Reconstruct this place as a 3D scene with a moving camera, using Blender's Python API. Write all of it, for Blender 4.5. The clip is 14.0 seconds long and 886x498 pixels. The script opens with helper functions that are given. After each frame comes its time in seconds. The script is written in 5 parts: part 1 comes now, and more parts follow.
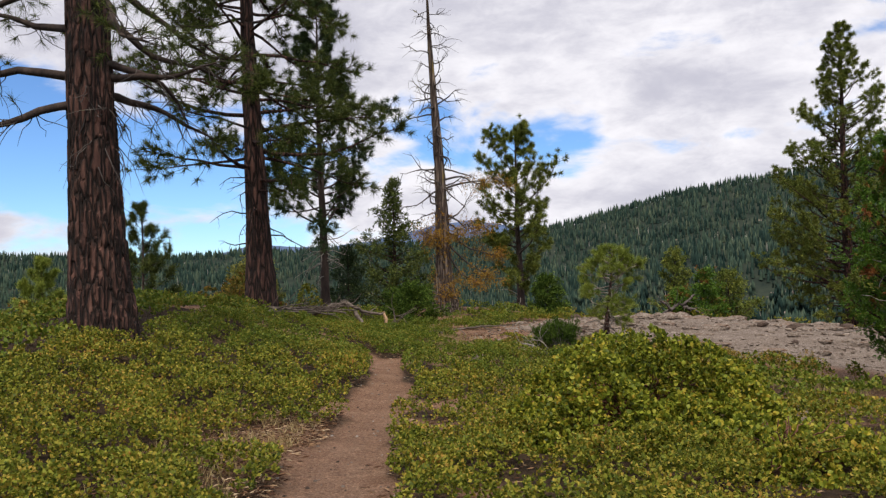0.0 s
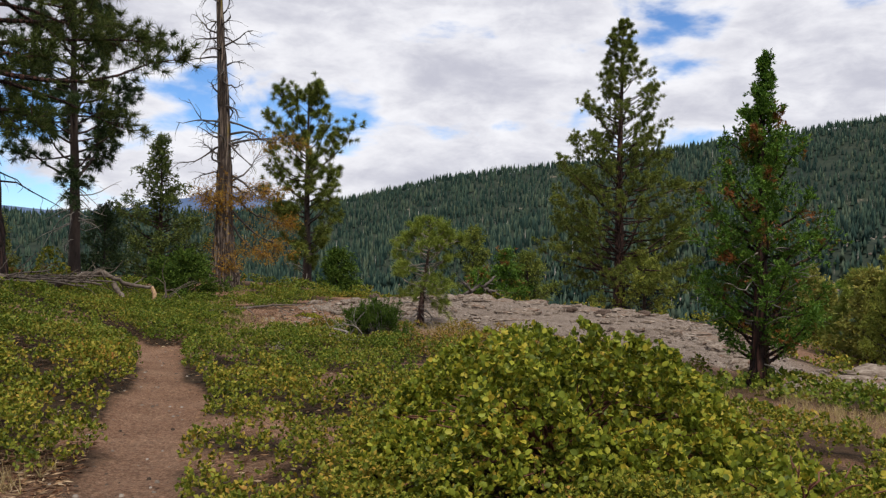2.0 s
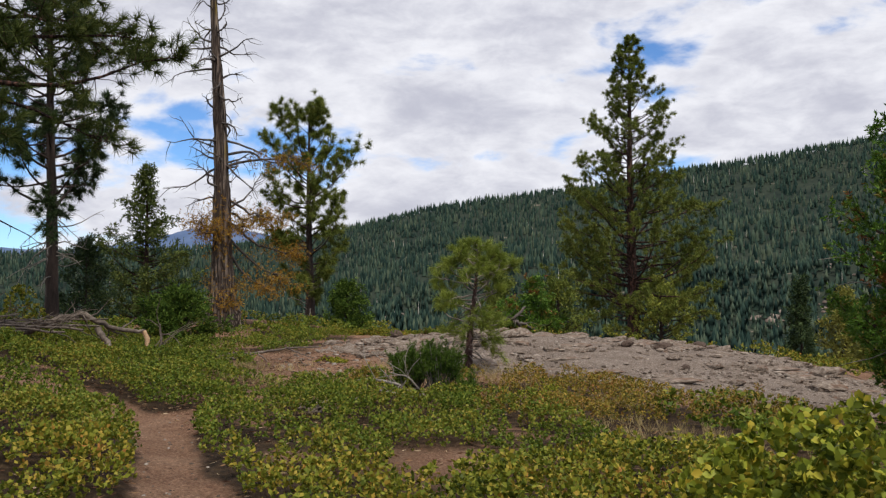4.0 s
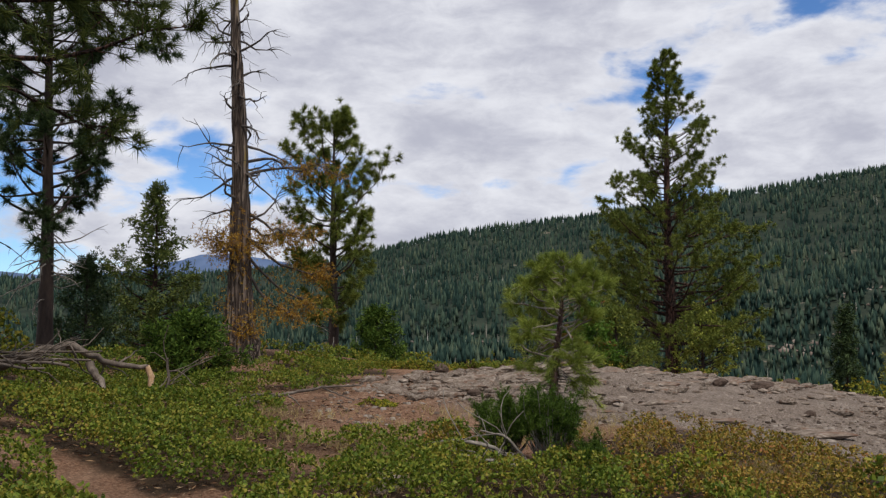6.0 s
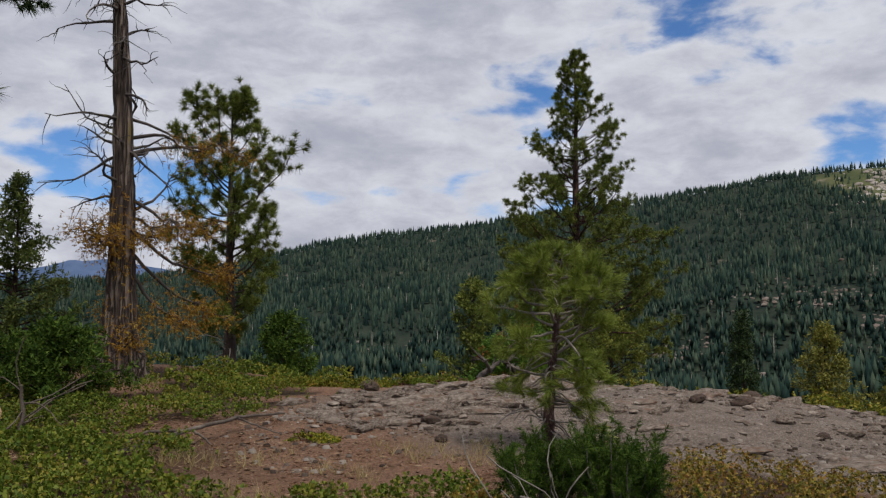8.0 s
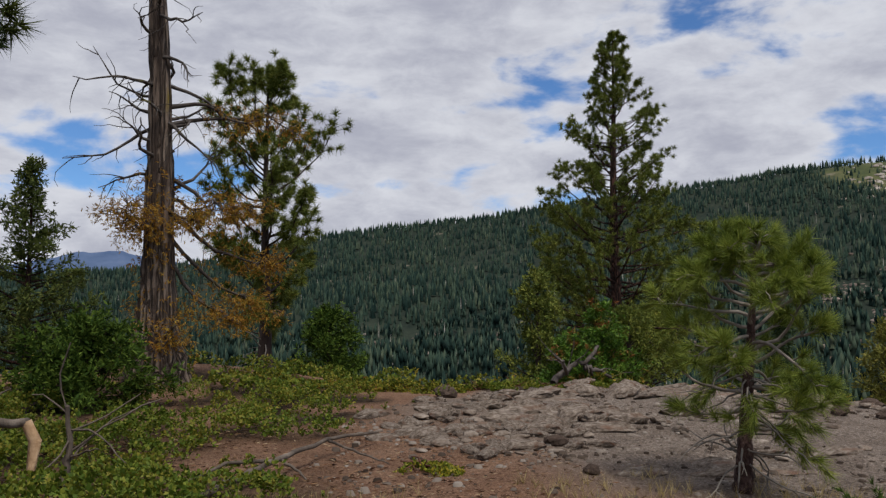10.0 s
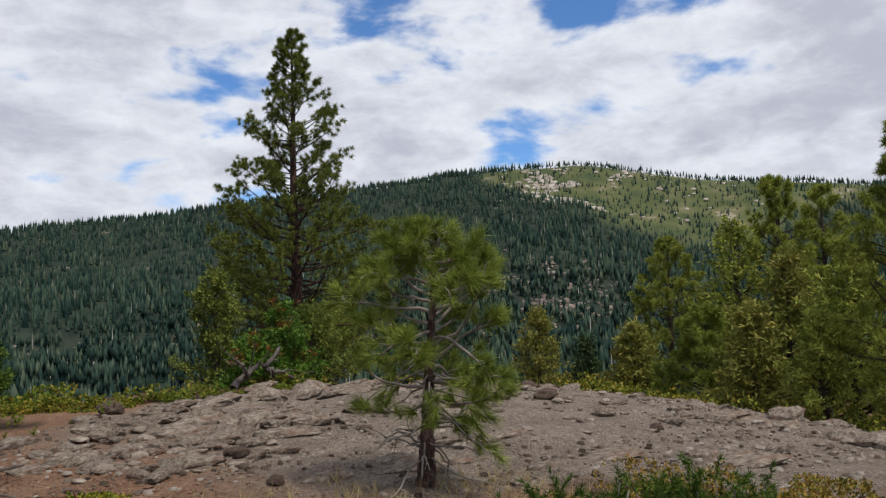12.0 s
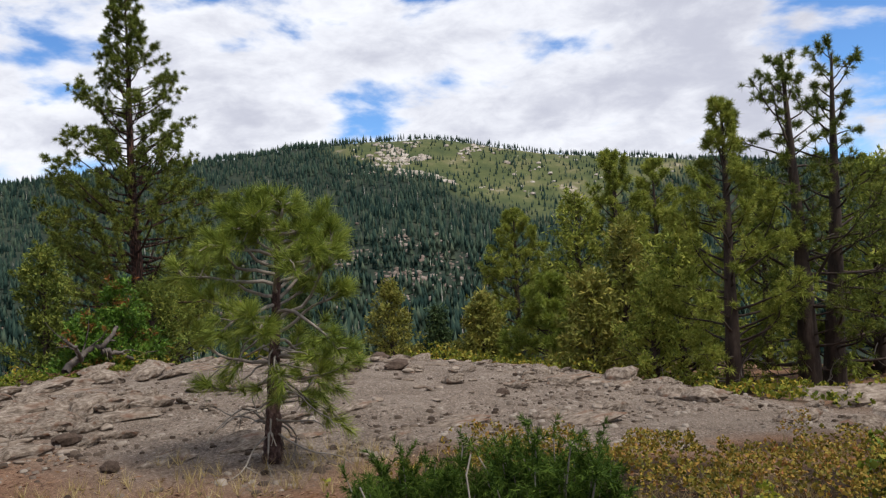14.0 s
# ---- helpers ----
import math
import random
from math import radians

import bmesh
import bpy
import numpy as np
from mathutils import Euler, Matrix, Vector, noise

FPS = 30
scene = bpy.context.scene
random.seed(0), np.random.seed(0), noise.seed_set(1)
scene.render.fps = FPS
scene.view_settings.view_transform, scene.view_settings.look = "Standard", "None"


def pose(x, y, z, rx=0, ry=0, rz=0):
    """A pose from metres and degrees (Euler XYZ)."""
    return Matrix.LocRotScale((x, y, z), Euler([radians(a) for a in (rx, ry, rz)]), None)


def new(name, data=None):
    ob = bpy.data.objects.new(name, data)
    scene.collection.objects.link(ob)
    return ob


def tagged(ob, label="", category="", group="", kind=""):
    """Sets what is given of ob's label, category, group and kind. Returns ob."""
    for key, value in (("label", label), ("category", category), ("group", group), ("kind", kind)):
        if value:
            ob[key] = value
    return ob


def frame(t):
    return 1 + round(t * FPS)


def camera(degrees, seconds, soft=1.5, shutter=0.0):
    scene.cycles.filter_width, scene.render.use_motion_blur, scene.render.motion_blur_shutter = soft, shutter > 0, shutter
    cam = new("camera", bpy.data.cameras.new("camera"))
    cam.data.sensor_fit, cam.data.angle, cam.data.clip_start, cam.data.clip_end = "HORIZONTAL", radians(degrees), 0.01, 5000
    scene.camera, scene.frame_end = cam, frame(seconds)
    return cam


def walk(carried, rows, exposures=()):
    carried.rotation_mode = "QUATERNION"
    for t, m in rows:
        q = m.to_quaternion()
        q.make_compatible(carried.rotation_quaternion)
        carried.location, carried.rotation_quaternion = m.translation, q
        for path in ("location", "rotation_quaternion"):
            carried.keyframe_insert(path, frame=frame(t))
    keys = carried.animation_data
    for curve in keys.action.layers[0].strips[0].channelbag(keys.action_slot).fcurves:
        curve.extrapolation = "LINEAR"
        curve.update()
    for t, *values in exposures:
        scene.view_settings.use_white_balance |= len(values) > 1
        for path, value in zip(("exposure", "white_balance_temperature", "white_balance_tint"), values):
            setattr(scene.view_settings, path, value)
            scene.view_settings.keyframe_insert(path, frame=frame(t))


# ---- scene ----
cam = camera(58.1, 14.0, 1.3)
METRES, EYE, TILT, LEAN, TURN = 14.5, 1.5, 1.2, 2.0, 0.0
ROWS = [
    (0.0, 0.0, 0.0, 0.0, 0.0, 0.0, 0.0),
    (0.5, -0.0037, 0.049, -0.0037, -4.73, 1.55, 0.77),
    (1.0, -0.01, 0.0942, -0.0078, -15.91, 0.73, -2.48),
    (1.5, -0.0185, 0.1413, -0.0097, -16.88, 1.02, -2.16),
    (2.0, -0.027, 0.1879, -0.0135, -16.29, -1.23, -2.92),
    (2.5, -0.0361, 0.2372, -0.0157, -16.12, 0.4, -1.81),
    (3.0, -0.0448, 0.2832, -0.0181, -16.77, -0.12, -1.32),
    (5.5, -0.0518, 0.5239, -0.0293, -18.17, 3.19, -1.99),
    (6.0, -0.0548, 0.5698, -0.0313, -16.76, 2.96, -1.91),
    (6.5, -0.0551, 0.6157, -0.0316, -18.72, 3.22, -1.98),
    (7.0, -0.0574, 0.6599, -0.0335, -20.68, 3.71, -1.16),
    (7.5, -0.056, 0.7062, -0.0377, -25.0, 3.88, -1.87),
    (10.0, -0.0805, 0.908, -0.0413, -24.56, 3.27, -2.14),
    (10.5, -0.0882, 0.9261, -0.0402, -26.68, 1.45, -2.15),
    (11.0, -0.0846, 0.9316, -0.0382, -30.41, 1.46, -2.02),
    (11.5, -0.0771, 0.9332, -0.0386, -31.7, 2.14, -1.79),
    (12.0, -0.0673, 0.9284, -0.04, -47.16, 3.65, -0.24),
    (12.5, -0.0643, 0.9224, -0.0399, -65.39, 3.6, -0.94),
    (13.0, -0.0637, 0.9218, -0.0403, -71.71, 2.74, -0.54),
    (13.5, -0.0657, 0.9255, -0.0404, -62.25, 1.85, 0.28),
    (14.0, -0.0615, 0.9287, -0.0413, -57.68, 1.66, 0.91),
]
walk(cam, [(t, pose(0, 0, EYE, TILT, LEAN, TURN) @ pose(METRES * x, METRES * y, METRES * z, 90 + pitch, roll, yaw)) for t, x, y, z, yaw, pitch, roll in ROWS],
     [(0.0, 0.12, 6600, 14), (0.5, 0.09, 6580, 13), (1.0, 0.0, 6550, 12), (1.5, 0.05, 6530, 12), (2.5, 0.06, 6530, 12), (3.0, 0.05, 6500, 12), (5.3, -0.06, 6420, 12), (7.7, -0.38, 6290, 12), (9.8, -0.45, 6280, 12), (10.1, -0.36, 6300, 12), (10.6, -0.02, 6370, 11), (11.0, 0.1, 6400, 11), (11.4, 0.06, 6380, 10), (12.0, -0.1, 6300, 10), (12.6, -0.03, 6260, 11), (13.3, 0.1, 6260, 11), (14.0, 0.15, 6380, 11)])

# ---- world and sun ----
SUN_EL, SUN_AZ = radians(63), radians(178)
world = bpy.data.worlds.new("sky")
scene.world = world
world.use_nodes = True
wt = world.node_tree
wt.nodes.clear()


def wmath(op, a, b=None, c=None):
    n = wt.nodes.new("ShaderNodeMath")
    n.operation = op
    for k, v in enumerate((a, b, c)):
        if v is None:
            continue
        if isinstance(v, (int, float)):
            n.inputs[k].default_value = v
        else:
            wt.links.new(v, n.inputs[k])
    return n.outputs[0]


def wramp(value, lo, hi):
    n = wt.nodes.new("ShaderNodeMapRange")
    n.interpolation_type = "SMOOTHSTEP"
    wt.links.new(value, n.inputs[0])
    n.inputs[1].default_value, n.inputs[2].default_value = lo, hi
    return n.outputs[0]


def wmix(f, a, b):
    n = wt.nodes.new("ShaderNodeMix")
    n.data_type = "RGBA"
    for sock, v in ((n.inputs[0], f), (n.inputs[6], a), (n.inputs[7], b)):
        if isinstance(v, (int, float, tuple)):
            sock.default_value = v
        else:
            wt.links.new(v, sock)
    return n.outputs[2]


def wnoise(vec, scale, detail, rough, dist=0.0):
    n = wt.nodes.new("ShaderNodeTexNoise")
    n.inputs["Scale"].default_value, n.inputs["Detail"].default_value = scale, detail
    n.inputs["Roughness"].default_value, n.inputs["Distortion"].default_value = rough, dist
    wt.links.new(vec, n.inputs["Vector"])
    return n.outputs[0]


nishita = wt.nodes.new("ShaderNodeTexSky")
nishita.sky_type, nishita.sun_disc = "NISHITA", False
nishita.sun_elevation, nishita.sun_rotation = SUN_EL, SUN_AZ
nishita.altitude, nishita.air_density, nishita.dust_density = 2000, 1.0, 0.6
coord = wt.nodes.new("ShaderNodeTexCoord").outputs["Generated"]
sep = wt.nodes.new("ShaderNodeSeparateXYZ")
wt.links.new(coord, sep.inputs[0])
flat = wt.nodes.new("ShaderNodeVectorMath")
flat.operation = "MULTIPLY_ADD"
wt.links.new(coord, flat.inputs[0])
flat.inputs[1].default_value, flat.inputs[2].default_value = (1, 1, 2.3), (4.3, 1.7, 0.4)


def wtoward(az, el, lo, hi):
    """1 towards a bearing of the sky, falling to 0 away from it."""
    n = wt.nodes.new("ShaderNodeVectorMath")
    n.operation = "DOT_PRODUCT"
    wt.links.new(coord, n.inputs[0])
    n.inputs[1].default_value = (math.sin(radians(az)) * math.cos(radians(el)), math.cos(radians(az)) * math.cos(radians(el)), math.sin(radians(el)))
    return wramp(n.outputs["Value"], lo, hi)


big = wnoise(flat.outputs[0], 2.3, 4, 0.5, 0.3)
mid = wnoise(flat.outputs[0], 6.0, 9, 0.55, 0.2)
fine = wnoise(flat.outputs[0], 15, 8, 0.62, 0.3)
density = wmath("ADD", wmath("MULTIPLY", big, 0.55), wmath("MULTIPLY", mid, 0.45))
clear = wmath("ADD", wmath("MULTIPLY", wtoward(-22, 5, 0.95, 0.995), 0.075), wmath("MULTIPLY", wtoward(92, 16, 0.91, 0.99), 0.085))
cover_amount = wramp(wmath("SUBTRACT", density, clear), 0.405, 0.475)
shade = wramp(wmath("ADD", wmath("MULTIPLY", big, 0.4), wmath("ADD", wmath("MULTIPLY", mid, 0.35), wmath("MULTIPLY", fine, 0.25))), 0.42, 0.62)
cloud = wmix(shade, (0.90, 0.915, 0.95, 1), (0.54, 0.555, 0.635, 1))
blue = wt.nodes.new("ShaderNodeVectorMath")
blue.operation = "SCALE"
blue.inputs[3].default_value = 0.135
wt.links.new(nishita.outputs[0], blue.inputs[0])
bg = wt.nodes.new("ShaderNodeBackground")
tint = wt.nodes.new("ShaderNodeVectorMath")
tint.operation = "MULTIPLY"
wt.links.new(blue.outputs[0], tint.inputs[0])
tint.inputs[1].default_value = (0.60, 0.86, 1.12)
wt.links.new(wmix(cover_amount, tint.outputs[0], cloud), bg.inputs[0])
bg.inputs[1].default_value = 1.0
out = wt.nodes.new("ShaderNodeOutputWorld")
wt.links.new(bg.outputs[0], out.inputs[0])

sun = new("sun", bpy.data.lights.new("sun", "SUN"))
sun.data.energy, sun.data.angle, sun.data.color = 3.3, radians(14), (1.0, 0.93, 0.82)
sun.rotation_euler = Vector((math.sin(SUN_AZ) * math.cos(SUN_EL), math.cos(SUN_AZ) * math.cos(SUN_EL), math.sin(SUN_EL))).to_track_quat("Z", "Y").to_euler()

# ---- materials ----
def material(name, stops, scale=3.0, detail=6.0, rough=0.85, bump=0.3, bump_scale=40.0, stretch=(1, 1, 1), island=0.0, spots=None, translucent=0.0, spec=0.3):
    """A noise-coloured surface: stops are (place, colour); spots (colour, scale, lo, hi) lays a second pattern over it."""
    m = bpy.data.materials.new(name)
    m.use_nodes = True
    nt = m.node_tree
    b = nt.nodes["Principled BSDF"]
    b.inputs["Roughness"].default_value = rough
    b.inputs["Specular IOR Level"].default_value = spec
    tc = nt.nodes.new("ShaderNodeTexCoord")
    mp = nt.nodes.new("ShaderNodeMapping")
    mp.inputs["Scale"].default_value = stretch
    nt.links.new(tc.outputs["Object"], mp.inputs[0])
    n = nt.nodes.new("ShaderNodeTexNoise")
    n.inputs["Scale"].default_value, n.inputs["Detail"].default_value, n.inputs["Roughness"].default_value = scale, detail, 0.65
    nt.links.new(mp.outputs[0], n.inputs["Vector"])
    value = n.outputs[0]
    if island:
        geo = nt.nodes.new("ShaderNodeNewGeometry")
        mixer = nt.nodes.new("ShaderNodeMix")
        mixer.inputs[0].default_value = island
        nt.links.new(value, mixer.inputs[2])
        nt.links.new(geo.outputs["Random Per Island"], mixer.inputs[3])
        value = mixer.outputs[0]
    ramp = nt.nodes.new("ShaderNodeValToRGB")
    els = ramp.color_ramp.elements
    while len(els) < len(stops):
        els.new(0.5)
    for el, (place, colour) in zip(els, stops):
        el.position, el.color = place, (*colour, 1)
    nt.links.new(value, ramp.inputs[0])
    colour = ramp.outputs[0]
    if spots:
        n2 = nt.nodes.new("ShaderNodeTexNoise")
        n2.inputs["Scale"].default_value, n2.inputs["Detail"].default_value = spots[1], 5
        nt.links.new(mp.outputs[0], n2.inputs["Vector"])
        r2 = nt.nodes.new("ShaderNodeMapRange")
        r2.inputs[1].default_value, r2.inputs[2].default_value = spots[2], spots[3]
        nt.links.new(n2.outputs[0], r2.inputs[0])
        mx = nt.nodes.new("ShaderNodeMix")
        mx.data_type = "RGBA"
        nt.links.new(r2.outputs[0], mx.inputs[0])
        nt.links.new(colour, mx.inputs[6])
        mx.inputs[7].default_value = (*spots[0], 1)
        colour = mx.outputs[2]
    nt.links.new(colour, b.inputs["Base Color"])
    if bump:
        n3 = nt.nodes.new("ShaderNodeTexNoise")
        n3.inputs["Scale"].default_value, n3.inputs["Detail"].default_value = bump_scale, 6
        nt.links.new(mp.outputs[0], n3.inputs["Vector"])
        bp = nt.nodes.new("ShaderNodeBump")
        bp.inputs["Strength"].default_value, bp.inputs["Distance"].default_value = bump, 0.02
        nt.links.new(n3.outputs[0], bp.inputs["Height"])
        nt.links.new(bp.outputs[0], b.inputs["Normal"])
    if translucent:
        tr = nt.nodes.new("ShaderNodeBsdfTranslucent")
        nt.links.new(colour, tr.inputs[0])
        ms = nt.nodes.new("ShaderNodeMixShader")
        ms.inputs[0].default_value = translucent
        nt.links.new(b.outputs[0], ms.inputs[1])
        nt.links.new(tr.outputs[0], ms.inputs[2])
        nt.links.new(ms.outputs[0], nt.nodes["Material Output"].inputs[0])
    return m


def furrowed(m, scale, dark, tall=0.3, lo=0.02, hi=0.16):
    """Adds dark furrows between bark plates to a material."""
    nt = m.node_tree
    b = nt.nodes["Principled BSDF"]
    tc = nt.nodes.new("ShaderNodeTexCoord")
    mp = nt.nodes.new("ShaderNodeMapping")
    mp.inputs["Scale"].default_value = (1, 1, tall)
    nt.links.new(tc.outputs["Object"], mp.inputs[0])
    wob = nt.nodes.new("ShaderNodeTexNoise")
    wob.inputs["Scale"].default_value, wob.inputs["Detail"].default_value = scale * 0.8, 4
    nt.links.new(mp.outputs[0], wob.inputs["Vector"])
    add = nt.nodes.new("ShaderNodeVectorMath")
    add.operation = "MULTIPLY_ADD"
    nt.links.new(wob.outputs[1], add.inputs[0])
    add.inputs[1].default_value = (0.12, 0.12, 0.12)
    nt.links.new(mp.outputs[0], add.inputs[2])
    vo = nt.nodes.new("ShaderNodeTexVoronoi")
    vo.feature = "DISTANCE_TO_EDGE"
    vo.inputs["Scale"].default_value = scale
    nt.links.new(add.outputs[0], vo.inputs["Vector"])
    r = nt.nodes.new("ShaderNodeMapRange")
    r.inputs[1].default_value, r.inputs[2].default_value = lo, hi
    nt.links.new(vo.outputs["Distance"], r.inputs[0])
    x = nt.nodes.new("ShaderNodeMix")
    x.data_type = "RGBA"
    nt.links.new(r.outputs[0], x.inputs[0])
    x.inputs[6].default_value = (*dark, 1)
    nt.links.new(b.inputs["Base Color"].links[0].from_socket, x.inputs[7])
    nt.links.new(x.outputs[2], b.inputs["Base Color"])
    bp = nt.nodes.new("ShaderNodeBump")
    bp.inputs["Strength"].default_value, bp.inputs["Distance"].default_value = 1.0, 0.06
    nt.links.new(r.outputs[0], bp.inputs["Height"])
    if b.inputs["Normal"].links:
        nt.links.new(b.inputs["Normal"].links[0].from_socket, bp.inputs["Normal"])
    nt.links.new(bp.outputs[0], b.inputs["Normal"])
    return m


BARK_PINE = furrowed(material("pine_bark", [(0.28, (0.031, 0.016, 0.012)), (0.46, (0.077, 0.037, 0.028)), (0.62, (0.141, 0.071, 0.052)), (0.8, (0.241, 0.145, 0.108))], 7, 9, 0.95, 1.0, 22, (1, 1, 0.22)), 11.0, (0.012, 0.009, 0.007), 0.16, 0.0, 0.24)
BARK_DARK = material("dark_bark", [(0.3, (0.017, 0.013, 0.011)), (0.55, (0.056, 0.039, 0.031)), (0.8, (0.120, 0.090, 0.073))], 6, 8, 0.95, 0.9, 22, (1, 1, 0.3))
BARK_CEDAR = furrowed(material("cedar_bark", [(0.3, (0.033, 0.014, 0.010)), (0.55, (0.091, 0.041, 0.030)), (0.8, (0.182, 0.098, 0.074))], 9, 8, 0.95, 0.9, 30, (1, 1, 0.12), spots=((0.103, 0.086, 0.026), 3.0, 0.58, 0.68)), 16.0, (0.016, 0.010, 0.008), 0.07, 0.0, 0.26)
DEAD_WOOD = material("weathered_wood", [(0.3, (0.085, 0.068, 0.054)), (0.55, (0.21, 0.178, 0.148)), (0.8, (0.37, 0.33, 0.28))], 7, 7, 0.9, 0.7, 40, (1, 1, 0.2))
SNAG_WOOD = furrowed(material("snag_wood", [(0.3, (0.089, 0.062, 0.048)), (0.5, (0.208, 0.156, 0.120)), (0.75, (0.389, 0.320, 0.252))], 6, 8, 0.92, 0.9, 26, (1, 1, 0.14), spots=((0.20, 0.145, 0.03), 5, 0.60, 0.70)), 11, (0.045, 0.030, 0.023), 0.055, 0.0, 0.26)
RED_STEM = material("red_brown_stem", [(0.3, (0.060, 0.022, 0.014)), (0.7, (0.19, 0.080, 0.048))], 8, 4, 0.7, 0.3, 40)
TWIG = material("grey_twig", [(0.3, (0.10, 0.085, 0.07)), (0.7, (0.30, 0.27, 0.23))], 8, 4, 0.9, 0.3, 40)
PALE_TWIG = material("pale_twig", [(0.3, (0.14, 0.115, 0.095)), (0.7, (0.33, 0.29, 0.25))], 8, 4, 0.9, 0.3, 40)
LOG_WOOD = material("log_wood", [(0.3, (0.055, 0.043, 0.034)), (0.55, (0.135, 0.108, 0.086)), (0.8, (0.26, 0.22, 0.18))], 7, 7, 0.9, 0.7, 40, (1, 1, 0.2))
BARK_SAPLING = material("sapling_bark", [(0.34, (0.014, 0.008, 0.007)), (0.48, (0.053, 0.029, 0.024)), (0.58, (0.105, 0.065, 0.055)), (0.72, (0.211, 0.154, 0.138))], 22, 7, 0.92, 1.0, 60, (1, 1, 0.6))
SPLIT_WOOD = material("split_wood", [(0.3, (0.45, 0.27, 0.14)), (0.7, (0.66, 0.47, 0.29))], 12, 4, 0.85, 0.4, 50)
NEEDLE = material("pine_needle", [(0.22, (0.021, 0.035, 0.009)), (0.5, (0.068, 0.094, 0.021)), (0.78, (0.154, 0.168, 0.040))], 1.1, 4, 0.7, 0, island=0.4, translucent=0.18, spec=0.12)
NEEDLE_TALL = material("tall_pine_needle", [(0.22, (0.042, 0.068, 0.014)), (0.5, (0.132, 0.168, 0.032)), (0.78, (0.282, 0.289, 0.057))], 1.1, 4, 0.7, 0, island=0.4, translucent=0.18, spec=0.12)
NEEDLE_OLIVE = material("olive_needle", [(0.22, (0.092, 0.131, 0.023)), (0.5, (0.240, 0.282, 0.048)), (0.78, (0.426, 0.412, 0.087))], 0.8, 4, 0.7, 0, island=0.4, translucent=0.20, spec=0.12)
NEEDLE_YOUNG = material("young_pine_needle", [(0.2, (0.066, 0.099, 0.016)), (0.5, (0.184, 0.244, 0.038)), (0.8, (0.368, 0.394, 0.076))], 2.5, 3, 0.5, 0, island=0.5, translucent=0.22, spec=0.15)
NEEDLE_BLUE = material("dark_needle", [(0.22, (0.014, 0.030, 0.011)), (0.5, (0.039, 0.067, 0.023)), (0.8, (0.088, 0.123, 0.039))], 1.3, 3, 0.6, 0, island=0.45, translucent=0.15, spec=0.15)
NEEDLE_YELLOW = material("yellowish_needle", [(0.2, (0.091, 0.111, 0.021)), (0.5, (0.207, 0.214, 0.044)), (0.8, (0.330, 0.280, 0.066))], 1.2, 3, 0.6, 0, island=0.45, translucent=0.20, spec=0.15)
CEDAR_LEAF = material("cedar_spray", [(0.2, (0.025, 0.067, 0.008)), (0.5, (0.076, 0.158, 0.018)), (0.8, (0.160, 0.256, 0.033))], 1.6, 3, 0.5, 0, island=0.45, translucent=0.20, spots=((0.24, 0.092, 0.028), 2.2, 0.57, 0.63), spec=0.15)
JUNIPER = material("juniper_needle", [(0.2, (0.017, 0.041, 0.007)), (0.5, (0.055, 0.100, 0.014)), (0.8, (0.131, 0.193, 0.030))], 6, 3, 0.7, 0, island=0.5, translucent=0.20, spec=0.1)
DEAD_LEAF = material("dead_spray", [(0.25, (0.163, 0.070, 0.016)), (0.45, (0.343, 0.173, 0.029)), (0.65, (0.423, 0.266, 0.045)), (0.85, (0.324, 0.281, 0.054))], 2.0, 3, 0.8, 0, island=0.45, translucent=0.35, spec=0.1)
LIMB_GREY = material("dark_dead_limb", [(0.3, (0.035, 0.028, 0.024)), (0.55, (0.095, 0.080, 0.070)), (0.8, (0.20, 0.175, 0.155))], 7, 7, 0.92, 0.7, 40, (1, 1, 0.2), spots=((0.16, 0.15, 0.03), 2.0, 0.6, 0.7))
LEAF_MAT = material("manzanita_leaf", [(0.25, (0.038, 0.058, 0.010)), (0.40, (0.109, 0.136, 0.014)), (0.56, (0.229, 0.240, 0.028)), (0.70, (0.364, 0.268, 0.041)), (0.80, (0.315, 0.103, 0.034))], 0.9, 6, 0.55, 0, island=0.42, translucent=0.22, spec=0.15)
LEAF_GREEN = material("green_shrub_leaf", [(0.25, (0.041, 0.075, 0.009)), (0.42, (0.099, 0.146, 0.016)), (0.58, (0.184, 0.210, 0.027)), (0.72, (0.294, 0.235, 0.039)), (0.85, (0.195, 0.082, 0.032))], 0.8, 6, 0.55, 0, island=0.36, translucent=0.20, spec=0.15)
LEAF_BUSH = material("bush_leaf", [(0.22, (0.058, 0.082, 0.009)), (0.42, (0.160, 0.198, 0.020)), (0.62, (0.303, 0.326, 0.034)), (0.78, (0.457, 0.351, 0.041)), (0.88, (0.384, 0.147, 0.034))], 1.6, 4, 0.5, 0, island=0.55, translucent=0.3, spec=0.2)
LEAF_GOLD = material("golden_shrub_leaf", [(0.22, (0.069, 0.077, 0.015)), (0.40, (0.182, 0.158, 0.026)), (0.58, (0.337, 0.241, 0.041)), (0.78, (0.273, 0.113, 0.041))], 1.3, 5, 0.6, 0, island=0.5, translucent=0.20, spec=0.15)
LITTER = material("dry_litter", [(0.15, (0.045, 0.022, 0.014)), (0.45, (0.14, 0.070, 0.040)), (0.7, (0.27, 0.165, 0.09)), (0.9, (0.40, 0.31, 0.20))], 2.0, 3, 0.9, 0, island=0.8, spec=0.1)
GRASS_DRY = material("dry_grass", [(0.2, (0.26, 0.19, 0.075)), (0.6, (0.45, 0.35, 0.16)), (0.85, (0.56, 0.47, 0.25))], 1.5, 3, 0.8, 0, island=0.6, translucent=0.25)
